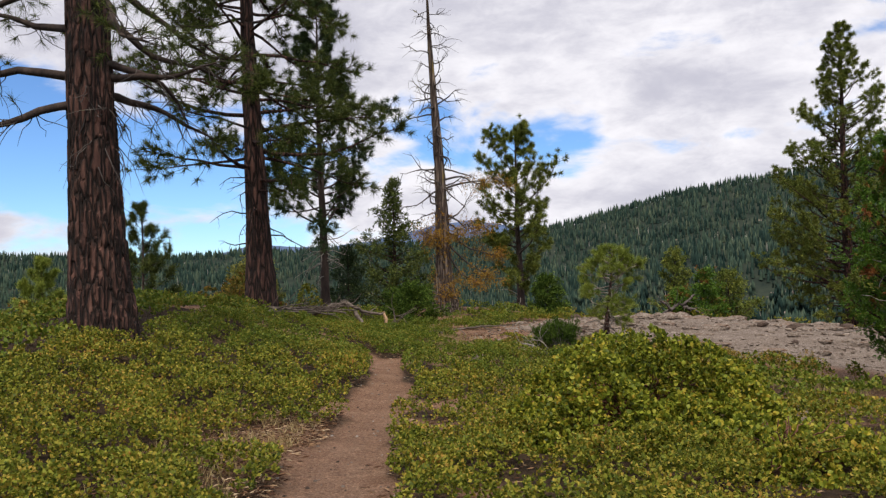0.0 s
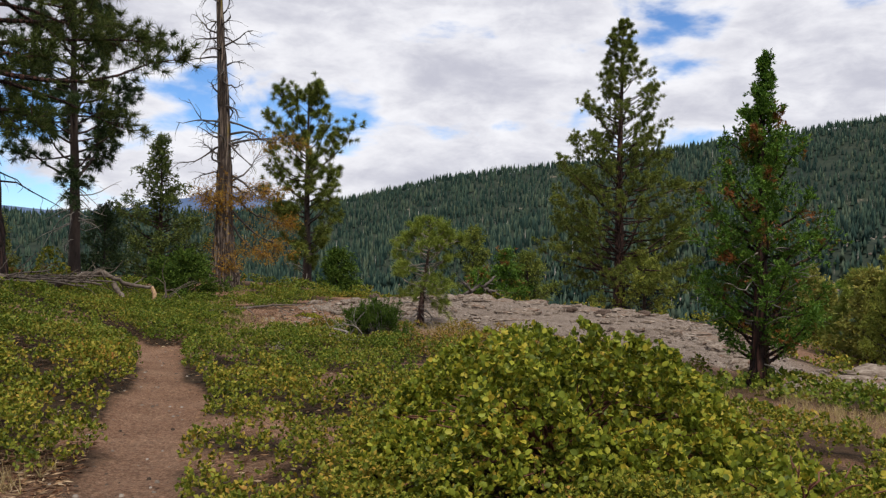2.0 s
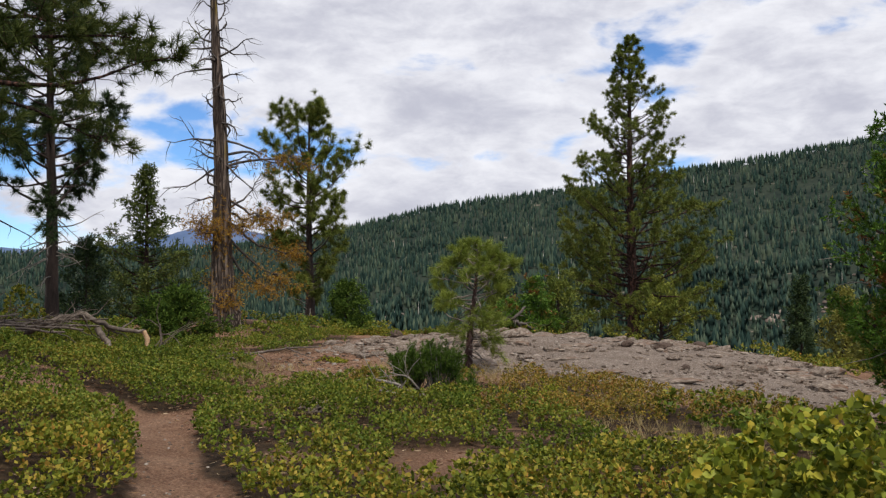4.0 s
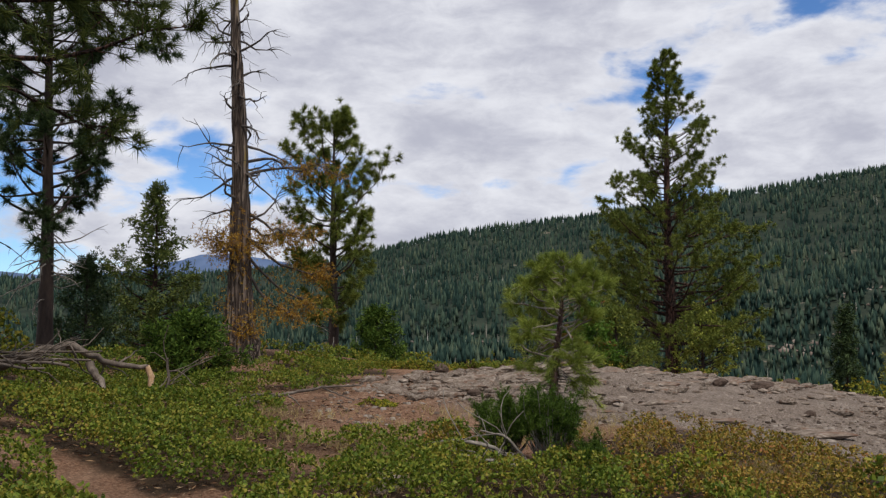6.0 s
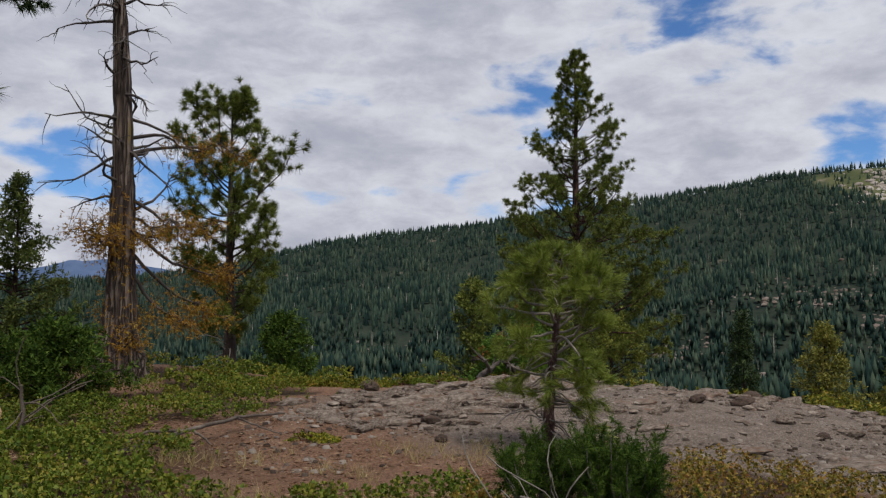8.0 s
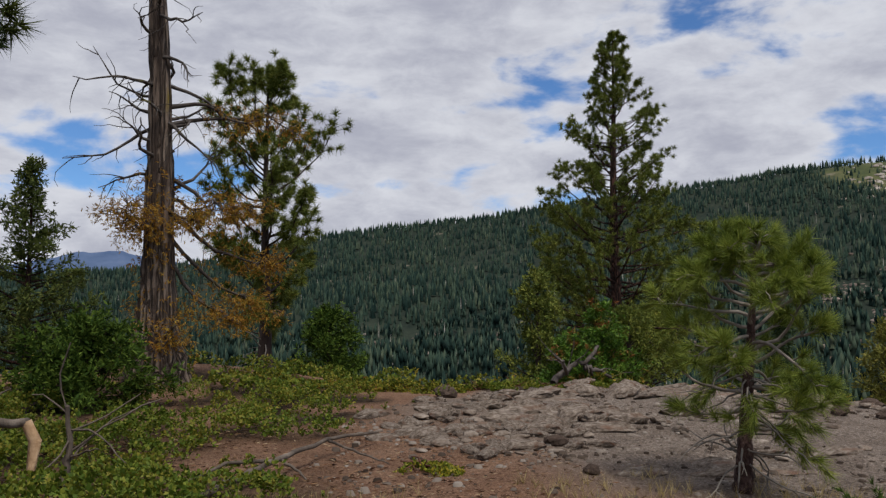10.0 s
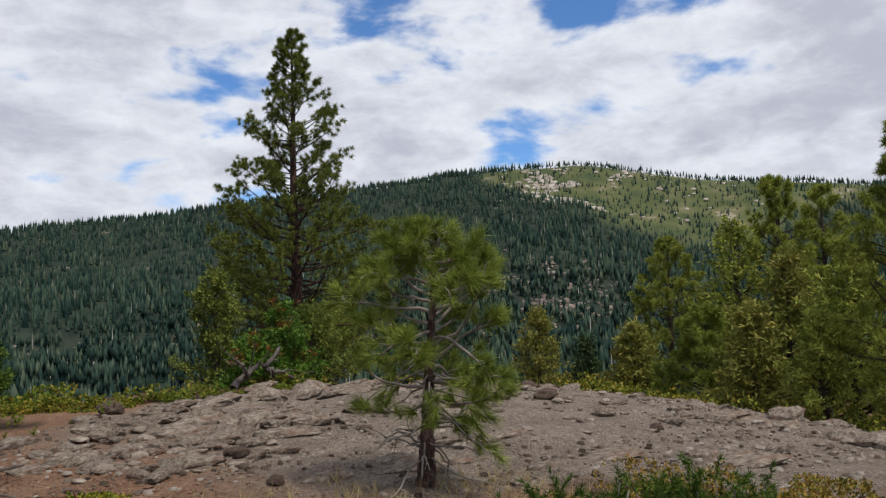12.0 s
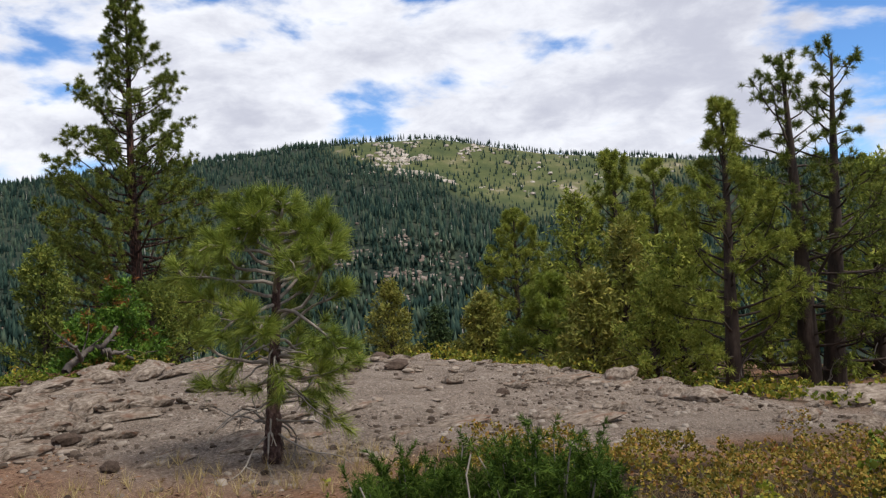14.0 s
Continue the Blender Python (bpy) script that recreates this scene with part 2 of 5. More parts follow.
ROCK = material("weathered_granite", [(0.32, (0.050, 0.036, 0.027)), (0.44, (0.150, 0.116, 0.090)), (0.58, (0.275, 0.228, 0.185)), (0.74, (0.45, 0.40, 0.345))], 4.2, 12, 0.95, 1.0, 22, spots=((0.17, 0.098, 0.066), 1.3, 0.55, 0.68), spec=0.12)
ROCK_DARK = material("dark_stone", [(0.3, (0.050, 0.036, 0.028)), (0.6, (0.115, 0.082, 0.064)), (0.8, (0.19, 0.145, 0.115))], 3, 8, 0.95, 0.8, 30, spec=0.12)
PEBBLE = material("gravel_stone", [(0.2, (0.039, 0.028, 0.021)), (0.5, (0.121, 0.094, 0.074)), (0.8, (0.281, 0.243, 0.205))], 3, 3, 0.95, 0.3, 60, island=0.7, spec=0.1)
FOREST = material("far_forest", [(0.22, (0.009, 0.021, 0.018)), (0.45, (0.021, 0.040, 0.032)), (0.66, (0.041, 0.065, 0.045)), (0.86, (0.086, 0.103, 0.065))], 0.02, 6, 0.95, 0, island=0.55, spec=0.05)
FAR_SNAG = material("far_dead_wood", [(0.3, (0.22, 0.20, 0.17)), (0.7, (0.42, 0.40, 0.36))], 0.05, 3, 0.9, 0, island=0.6)
HILL_ROCK = material("hill_rock", [(0.2, (0.101, 0.075, 0.061)), (0.5, (0.186, 0.147, 0.122)), (0.8, (0.287, 0.244, 0.212))], 0.05, 6, 0.95, 0, island=0.5)
# paler copy of the hill rock: sun through a cloud gap, as colour
HILL_SUNLIT = material("sunlit_tone_summit_rock", [(0.2, (0.235, 0.196, 0.161)), (0.5, (0.362, 0.317, 0.269)), (0.8, (0.489, 0.445, 0.391))], 0.05, 6, 0.95, 0, island=0.5)
# the blue stands for aerial haze, put straight into the base colour
HAZE_MOUNTAIN = material("haze_tinted_mountain", [(0.3, (0.055, 0.095, 0.185)), (0.6, (0.090, 0.135, 0.235)), (0.8, (0.15, 0.18, 0.26))], 0.006, 8, 1.0, 0)


def ground_material():
    m = bpy.data.materials.new("mountain_ground")
    m.use_nodes = True
    nt = m.node_tree
    b = nt.nodes["Principled BSDF"]
    b.inputs["Roughness"].default_value = 0.95
    b.inputs["Specular IOR Level"].default_value = 0.15
    tc = nt.nodes.new("ShaderNodeTexCoord")

    def noisy(scale, detail=8, rough=0.65):
        n = nt.nodes.new("ShaderNodeTexNoise")
        n.inputs["Scale"].default_value, n.inputs["Detail"].default_value, n.inputs["Roughness"].default_value = scale, detail, rough
        nt.links.new(tc.outputs["Object"], n.inputs["Vector"])
        return n.outputs[0]

    def ramp(value, stops):
        r = nt.nodes.new("ShaderNodeValToRGB")
        els = r.color_ramp.elements
        while len(els) < len(stops):
            els.new(0.5)
        for el, (place, colour) in zip(els, stops):
            el.position, el.color = place, (*colour, 1)
        nt.links.new(value, r.inputs[0])
        return r.outputs[0]

    def mix(f, a, c):
        x = nt.nodes.new("ShaderNodeMix")
        x.data_type = "RGBA"
        nt.links.new(f, x.inputs[0])
        nt.links.new(a, x.inputs[6])
        nt.links.new(c, x.inputs[7])
        return x.outputs[2]

    zone = nt.nodes.new("ShaderNodeVertexColor")
    zone.layer_name = "zone"
    sp = nt.nodes.new("ShaderNodeSeparateColor")
    nt.links.new(zone.outputs[0], sp.inputs[0])
    dirt = ramp(noisy(2.2), [(0.3, (0.135, 0.066, 0.038)), (0.5, (0.230, 0.126, 0.076)), (0.7, (0.320, 0.203, 0.134))])
    speck = ramp(noisy(45, 4), [(0.35, (0.055, 0.028, 0.017)), (0.5, (0.195, 0.109, 0.066)), (0.68, (0.39, 0.27, 0.185))])
    half = nt.nodes.new("ShaderNodeValue")
    half.outputs[0].default_value = 0.52
    dirt = mix(half.outputs[0], dirt, speck)
    # brown duff below the shrub mats, with their shade painted into its tone
    litter = ramp(noisy(9), [(0.3, (0.016, 0.011, 0.007)), (0.55, (0.050, 0.032, 0.018)), (0.75, (0.115, 0.075, 0.040))])
    gravel = mix(half.outputs[0], ramp(noisy(1.6), [(0.3, (0.104, 0.075, 0.054)), (0.5, (0.195, 0.150, 0.118)), (0.70, (0.30, 0.250, 0.205))]), ramp(noisy(38, 5), [(0.32, (0.045, 0.033, 0.025)), (0.5, (0.185, 0.147, 0.117)), (0.68, (0.40, 0.355, 0.31))]))
    def pebbled(base, scale, amount):
        vo = nt.nodes.new("ShaderNodeTexVoronoi")
        vo.inputs["Scale"].default_value = scale
        nt.links.new(tc.outputs["Object"], vo.inputs["Vector"])
        bw = nt.nodes.new("ShaderNodeSeparateColor")
        nt.links.new(vo.outputs["Color"], bw.inputs[0])
        rg = nt.nodes.new("ShaderNodeMapRange")
        rg.inputs[3].default_value, rg.inputs[4].default_value = 1 - amount, 1 + amount
        nt.links.new(bw.outputs[0], rg.inputs[0])
        mu = nt.nodes.new("ShaderNodeVectorMath")
        mu.operation = "SCALE"
        nt.links.new(base, mu.inputs[0])
        nt.links.new(rg.outputs[0], mu.inputs[3])
        return mu.outputs[0]

    gravel = pebbled(pebbled(pebbled(gravel, 22, 0.16), 55, 0.28), 120, 0.34)
    dirt = pebbled(pebbled(pebbled(dirt, 28, 0.14), 70, 0.2), 140, 0.26)
    meadow = ramp(noisy(0.012, 10, 0.7), [(0.35, (0.045, 0.062, 0.026)), (0.5, (0.078, 0.092, 0.036)), (0.60, (0.13, 0.125, 0.06)), (0.68, (0.33, 0.285, 0.23))])
    # forest ground, painted near black as the shade in gaps between far trees
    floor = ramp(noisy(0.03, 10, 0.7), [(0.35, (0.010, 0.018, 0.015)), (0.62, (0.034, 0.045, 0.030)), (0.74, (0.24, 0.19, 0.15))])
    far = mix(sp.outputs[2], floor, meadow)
    near = mix(sp.outputs[1], mix(sp.outputs[0], dirt, litter), gravel)
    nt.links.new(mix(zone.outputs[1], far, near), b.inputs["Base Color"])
    bp = nt.nodes.new("ShaderNodeBump")
    bp.inputs["Strength"].default_value, bp.inputs["Distance"].default_value = 1.0, 0.045
    nt.links.new(noisy(28, 8, 0.7), bp.inputs["Height"])
    nt.links.new(bp.outputs[0], b.inputs["Normal"])
    return m


GROUND = ground_material()

# ---- mesh helpers ----
rng = np.random.default_rng(11)
LATTICE = np.random.default_rng(5).random((256, 256))


def vnoise(x, y, scale=1.0, octaves=3):
    """Smooth value noise over the plan, about 0 to 1."""
    total, amp, norm = 0.0, 1.0, 0.0
    x, y = np.asarray(x, float) * scale, np.asarray(y, float) * scale
    for k in range(octaves):
        xi, yi = np.floor(x).astype(int), np.floor(y).astype(int)
        fx, fy = x - xi, y - yi
        fx, fy = fx * fx * (3 - 2 * fx), fy * fy * (3 - 2 * fy)
        a, b2 = LATTICE[xi % 256, yi % 256], LATTICE[(xi + 1) % 256, yi % 256]
        c, d = LATTICE[xi % 256, (yi + 1) % 256], LATTICE[(xi + 1) % 256, (yi + 1) % 256]
        total = total + amp * ((a * (1 - fx) + b2 * fx) * (1 - fy) + (c * (1 - fx) + d * fx) * fy)
        norm, amp = norm + amp, amp * 0.5
        x, y = x * 2.03 + 17.3, y * 2.03 + 9.1
    return total / norm


def smooth(v, lo, hi):
    u = np.clip((v - lo) / (hi - lo), 0, 1)
    return u * u * (3 - 2 * u)


def unit(v):
    return v / (np.linalg.norm(v, axis=-1, keepdims=True) + 1e-9)


class Geo:
    """Gathers vertices and faces of one mesh."""

    def __init__(self):
        self.verts, self.faces, self.count = [], [], 0

    def add(self, verts, faces):
        verts, faces = np.asarray(verts, float).reshape(-1, 3), np.asarray(faces, int)
        self.verts.append(verts)
        self.faces.append(faces + self.count)
        self.count += len(verts)

    def mesh(self, name, mat, shade_smooth=False):
        me = bpy.data.meshes.new(name)
        if self.count:
            v = np.concatenate(self.verts)
            sizes = np.concatenate([np.full(len(f), f.shape[1]) for f in self.faces])
            loops = np.concatenate([f.ravel() for f in self.faces])
            me.vertices.add(len(v))
            me.vertices.foreach_set("co", v.ravel())
            me.loops.add(len(loops))
            me.loops.foreach_set("vertex_index", loops)
            me.polygons.add(len(sizes))
            me.polygons.foreach_set("loop_start", np.r_[0, np.cumsum(sizes)[:-1]])
            if shade_smooth:
                me.polygons.foreach_set("use_smooth", np.ones(len(sizes), bool))
            me.update(calc_edges=True)
            me.validate()
        me.materials.append(mat)
        return me


def part(name, geo, mat, parent=None, label="", shade_smooth=False):
    ob = new(name, geo.mesh(name, mat, shade_smooth))
    if parent is not None:
        ob.parent = parent
    if label:
        ob["label"] = label
    return ob


def thing(name, place, label, category, group="", turn=0.0):
    ob = new(name)
    ob.empty_display_size = 0.2
    ob.matrix_basis = pose(*place, 0, 0, turn)
    return tagged(ob, label, category, group)


def tube(geo, pts, radii, sides=8, rough=0.0, cap=True):
    pts, radii = np.asarray(pts, float), np.asarray(radii, float)
    n = len(pts)
    d = unit(np.gradient(pts, axis=0))
    ref = np.where(np.abs(d[:, 2:3]) > 0.9, [[1.0, 0, 0]], [[0, 0, 1.0]])
    a = unit(np.cross(d, ref))
    b = np.cross(d, a)
    ang = np.linspace(0, 2 * np.pi, sides, endpoint=False)
    r = radii[:, None] * (1 + rough * (rng.random((n, sides)) - 0.5))
    v = pts[:, None] + r[..., None] * (np.cos(ang)[None, :, None] * a[:, None] + np.sin(ang)[None, :, None] * b[:, None])
    i, j = np.meshgrid(np.arange(n - 1), np.arange(sides), indexing="ij")
    k = (j + 1) % sides
    geo.add(v, np.stack([i * sides + j, i * sides + k, (i + 1) * sides + k, (i + 1) * sides + j], -1).reshape(-1, 4))
    if cap:
        geo.add(np.r_[v[-1], pts[-1:] + d[-1:] * radii[-1]], np.stack([np.arange(sides), (np.arange(sides) + 1) % sides, np.full(sides, sides)], -1))


def needles(geo, at, way, count, length, width, spread=1.0, back=0.3):
    """Tufts of needles: count thin blades round each place, fanning about its way."""
    at, way = np.repeat(np.asarray(at, float), count, 0), np.repeat(unit(np.asarray(way, float)), count, 0)
    n = len(at)
    if not n:
        return
    start = at - way * (rng.random((n, 1)) * length * back * 2)
    d = unit(way + spread * rng.normal(size=(n, 3)) * 0.75)
    side = unit(np.cross(d, rng.normal(size=(n, 3)))) * width / 2
    size = length * (0.65 + 0.5 * rng.random((n, 1)))
    tip = start + d * size + np.c_[np.zeros((n, 2)), -0.08 * size]
    geo.add(np.stack([start - side, start + side, tip], 1), np.arange(3 * n).reshape(-1, 3))


def leaves(geo, at, way, length, width, curl=0.15):
    """One folded leaf blade at each place, pointing along its way."""
    at, way = np.asarray(at, float), unit(np.asarray(way, float))
    n = len(at)
    side = unit(np.cross(way, rng.normal(size=(n, 3))))
    size = (0.7 + 0.6 * rng.random((n, 1)))
    up_ = np.cross(side, way)
    l, w = size * length, size * width / 2
    v = np.stack([at, at + way * l * 0.5 + side * w + up_ * w * curl * 2, at + way * l, at + way * l * 0.5 - side * w + up_ * w * curl * 2], 1)
    geo.add(v, np.arange(4 * n).reshape(-1, 4))


def round_leaves(geo, at, way, length, width):
    """Oval leaf blades, slightly cupped."""
    n = len(at)
    side = unit(np.cross(way, rng.normal(size=(n, 3))))
    size = 0.65 + 0.6 * rng.random((n, 1))
    up_ = np.cross(side, way)
    l, w = size * length, size * width / 2
    v = [at + way * l * a + side * w * b + up_ * w * c for a, b, c in ((0, 0, 0), (0.28, 0.85, 0.25), (0.68, 0.9, 0.3), (1, 0, 0.05), (0.68, -0.9, 0.3), (0.28, -0.85, 0.25))]
    geo.add(np.stack(v, 1), (np.arange(n)[:, None, None] * 6 + np.array([[0, 1, 2, 3], [0, 3, 4, 5]])).reshape(-1, 4))


def shoots(geo, at, way, count, length, width, open_=1.0, oval=False):
    """Leafy shoot tips: count leaves round each place, opening outward from its way."""
    at, way = np.repeat(np.asarray(at, float), count, 0), np.repeat(unit(np.asarray(way, float)), count, 0)
    n = len(at)
    out_ = unit(np.cross(way, rng.normal(size=(n, 3))))
    d = unit(way * (0.25 + 0.9 * rng.random((n, 1))) + out_ * open_)
    start = at - way * length * 1.3 * rng.random((n, 1))
    if oval:
        round_leaves(geo, start, d, length, width)
    else:
        leaves(geo, start, d, length, width, 0.2)


def sprays(geo, at, way, count, length, width, droop=0.25):
    """Flat cedar sprays: a fan of narrow blades in one plane at each place."""
    at, way = np.asarray(at, float), unit(np.asarray(way, float) + [0, 0, -droop])
    n = len(at)
    if not n:
        return
    side = unit(np.cross(way, rng.normal(size=(n, 3))))
    for k in range(count):
        ang = (k / max(count - 1, 1) - 0.5) * 2.2 + rng.normal(size=(n, 1)) * 0.15
        d = np.cos(ang) * way + np.sin(ang) * side
        start = at + way * (length * 0.5 * rng.random((n, 1)) - length * 0.2)
        leaves(geo, start, d, length * 0.8, width, 0.1)


# ---- the lie of the land ----
CREST_ANGLE = np.radians([-180, -120, -70, -38, -17, -3, 11, 24, 35, 42, 48, 54, 62, 75, 90, 120, 150, 180])
CREST_RADIUS = np.array([60, 60, 22, 19.5, 20.5, 19.5, 15, 16.3, 16.2, 15.2, 12.2, 9.8, 8.8, 8.8, 10, 13, 40, 60])
RIDGE_ANGLE = np.array([-180, -120, -60, -28, -19, -14, -6, 1, 9, 16, 25, 32, 39, 48, 53, 57, 66, 74, 80, 90, 120, 180])
RIDGE_RISE = np.array([2, 2, 1.6, 1.2, 0.8, 1.0, 1.0, 1.2, 2.3, 4.0, 5.2, 5.9, 6.8, 7.9, 8.3, 8.3, 6.6, 5.9, 5.0, 3.9, 2.5, 2])


def bump(x, y, cx, cy, sx, sy):
    return np.exp(-0.5 * (((x - cx) / sx) ** 2 + ((y - cy) / sy) ** 2))


def knoll(x, y):
    z = 0.1 - 0.022 * y - 0.0045 * np.clip(x, 0, 25) ** 2
    z = z + 0.35 * bump(x, y, 8.5, 23, 5, 3) + 1.15 * bump(x, y, -6.2, 17, 2.6, 7) + 0.50 * bump(x, y, 0.3, 29, 3, 2.0) - 0.28 * bump(x, y, 8, 11, 4, 4) - 0.34 * bump(x, y, 11.6, 14.0, 1.7, 1.5)
    return z + 0.10 * (vnoise(x, y, 0.5, 3) - 0.5)


def land(x, y):
    """Height of the ground anywhere."""
    x, y = np.asarray(x, float), np.asarray(y, float)
    dx, dy = x - 2, y - 10
    r, a = np.hypot(dx, dy), np.arctan2(dx, dy)
    rc = np.interp(a, CREST_ANGLE, CREST_RADIUS)
    u = np.clip(r - rc, 0, None)
    k = np.minimum(1, rc / np.maximum(r, 1e-6))
    near = knoll(2 + dx * k, 10 + dy * k)
    z = near - 0.10 * u * smooth(u, 0, 4) - 0.42 * np.clip(u - 26, 0, None) - 0.02 * np.clip(u - 4, 0, 25)
    z = z + (vnoise(x, y, 0.08, 4) - 0.5) * np.clip(u / 8, 0, 1) * 1.6
    # across the valley
    rr, az = np.hypot(x, y - 12), np.degrees(np.arctan2(x, y - 12))
    rise = np.interp(az, RIDGE_ANGLE, RIDGE_RISE) + 0.35
    f = np.clip((rr - 420) / 1080, 0, 1)
    el = -11.5 + (rise + 11.5) * f ** 0.75
    far = rr * np.tan(np.radians(el)) + 1.3 - 0.12 * np.clip(rr - 1500, 0, None)
    far = far + (vnoise(x, y, 0.006, 4) - 0.5) * 45 * smooth(rr, 450, 700) * (1 - 0.75 * smooth(rr, 1250, 1500))
    w = smooth(rr, 150, 420)
    return z * (1 - w) + far * w


TRAIL_Y = np.array([-12, 0, 2.5, 5.5, 7.8, 10.7, 13.2, 14.7, 15.6, 16.2, 17])
TRAIL_X = np.array([0.6, 0.05, -0.55, -0.90, -0.84, -0.78, -1.0, -1.65, -2.5, -3.6, -6])


def trail_gap(x, y):
    """How far a place lies from the trail's middle line."""
    ys = np.linspace(-12, 17, 150)
    xs = np.interp(ys, TRAIL_Y, TRAIL_X)
    best = np.full(np.shape(x), 99.0)
    for px, py in zip(xs, ys):
        best = np.minimum(best, np.hypot(x - px, y - py))
    return best


def bare_rock(x, y):
    edge = np.interp(x, [0.3, 1, 3, 4.1, 5, 6, 9, 13, 16], [18.6, 18.2, 17.7, 17.5, 16.6, 15.2, 13.9, 13.2, 13.5])
    left = np.interp(y, [17.5, 19, 20.5, 22, 23.5, 25, 28], [0.3, 0.5, 0.9, 1.7, 2.7, 5.0, 9.0])
    wob = (vnoise(x, y, 0.9, 3) - 0.5) * 1.6
    dx, dy = np.asarray(x, float) - 2, np.asarray(y, float) - 10
    past = np.hypot(dx, dy) - np.interp(np.arctan2(dx, dy), CREST_ANGLE, CREST_RADIUS)
    return (1 - smooth(past + wob * 0.5, 0.4, 1.6)) * smooth(y - edge + wob, -0.25, 0.35) * smooth(x - left + wob * 0.6, -0.2, 0.4)


def shrub_cover(x, y):
    """Where the low shrubs grow, 0 to 1."""
    g = trail_gap(x, y)
    wob = vnoise(x, y, 1.1, 3)
    c = smooth(g + (wob - 0.5) * 0.4, 0.27, 0.42)
    c = c * (1 - bare_rock(x, y))
    c = c * (1 - 0.97 * bump(x, y, -1.5, 7.0, 0.42, 0.8))
    c = c * (1 - bump(x, y, 1.3, 11.6, 0.55, 0.5)) * (1 - 0.9 * bump(x, y, 0.1, 15.6, 0.6, 0.5)) * (1 - 0.9 * bump(x, y, 0.7, 17.6, 0.8, 0.8))
    c = c * (1 - 0.9 * bump(x, y, 0.6, 20.5, 0.9, 1.0)) * (1 - 0.95 * bump(x, y, 5.9, 9.9, 0.9, 1.3)) * (1 - 0.95 * bump(x, y, 9.2, 13.2, 1.0, 0.8))
    lim = np.where(y > 16.3, np.where(x < -3, 0.30, 0.46), np.where(x < -1.5, 0.12, np.where((x > 2) & (y > 13), 0.42, 0.27)))
    patch = smooth(vnoise(x, y, 0.8, 3), lim, lim + 0.1) * (1 - 0.75 * bump(x, y, -2.2, 19.1, 0.9, 0.4))
    return np.clip(c * patch, 0, 1)


# ---- ground sheet ----
angles = np.linspace(-np.pi, np.pi, 450, endpoint=False)
radii = 0.35 * 1.0442 ** np.arange(212)
gr, ga = np.meshgrid(radii, angles, indexing="ij")
gx, gy = gr * np.sin(ga), 12 + gr * np.cos(ga)
gz = land(gx, gy)
near_mask = gr < 60
cover = np.zeros_like(gx)
rock_zone = np.zeros_like(gx)
cover[near_mask] = shrub_cover(gx[near_mask], gy[near_mask])
rock_zone[near_mask] = bare_rock(gx[near_mask], gy[near_mask])
worn = np.zeros_like(gx)
worn[near_mask] = 1 - smooth(trail_gap(gx[near_mask], gy[near_mask]), 0.1, 0.5)
gz = gz - 0.05 * worn + rock_zone * (vnoise(gx, gy, 1.6, 4) - 0.5) * 0.16 * (gr < 45)
gaz, gel = np.degrees(ga), np.degrees(np.arctan2(gz - 1.3, gr))


def clearing(az, el, x, y):
    """The open slope high on the far hill."""
    n = vnoise(x, y, 0.008, 3)
    top = np.interp(az, [40, 50, 60, 75, 85], [7.5, 9.5, 9.5, 7.5, 6])
    low = np.interp(az, [40, 48, 53, 58, 64, 70, 78], [9.5, 8.3, 6.9, 5.3, 3.2, 3.2, 6.0])
    return smooth(el + (n - 0.5) * 2.5, low - 0.4, low + 0.5) * smooth(az + (n - 0.5) * 8, 45, 52) * (1 - smooth(az, 76, 82)) * (el < top + 3)


open_slope = clearing(gaz, gel, gx, gy) * (gr > 400)
geo = Geo()
nr, na = gx.shape
i, j = np.meshgrid(np.arange(nr - 1), np.arange(na), indexing="ij")
k = (j + 1) % na
geo.add(np.stack([gx, gy, gz], -1), np.stack([i * na + j, (i + 1) * na + j, (i + 1) * na + k, i * na + k], -1).reshape(-1, 4))
geo.add([(0, 12, float(land(0, 12)) - 0.0)], np.zeros((0, 3), int))
geo.faces.append(np.stack([np.arange(na), (np.arange(na) + 1) % na, np.full(na, nr * na)], -1))
me = geo.mesh("ground", GROUND, True)
zone = me.color_attributes.new("zone", "FLOAT_COLOR", "POINT")
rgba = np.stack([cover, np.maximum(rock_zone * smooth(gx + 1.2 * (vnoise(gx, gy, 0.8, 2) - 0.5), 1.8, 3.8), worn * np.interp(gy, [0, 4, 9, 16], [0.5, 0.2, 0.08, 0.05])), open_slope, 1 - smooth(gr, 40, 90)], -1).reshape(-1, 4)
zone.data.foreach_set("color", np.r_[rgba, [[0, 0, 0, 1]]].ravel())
tagged(new("ground", me), "dusty mountain ground with a worn trail and far slopes", "ground", kind="structure")


def ground_at(x, y):
    return float(land(x, y) + bare_rock(np.array([x]), np.array([y]))[0] * (vnoise(np.array([x]), np.array([y]), 1.6, 4)[0] - 0.5) * 0.16)


def ground_all(x, y):
    return land(x, y) + bare_rock(x, y) * (vnoise(x, y, 1.6, 4) - 0.5) * 0.16


# far mountain beyond the valley, its aerial haze painted as blue base colour
geo = Geo()
ma = np.radians(np.linspace(-50, 30, 200))
prof = np.interp(np.degrees(ma), [-50, -30, -22, -16, -13, -9, -5, -2, 0, 2.5, 5, 8, 12, 30], [0.5, 0.8, 0.8, 1.3, 1.9, 1.6, 1.9, 2.6, 3.1, 3.2, 2.7, 2.2, 1.5, 0.5]) + 0.12 * (vnoise(np.degrees(ma), 0 * ma, 1.5, 4) - 0.5) * 2
rows_ = []
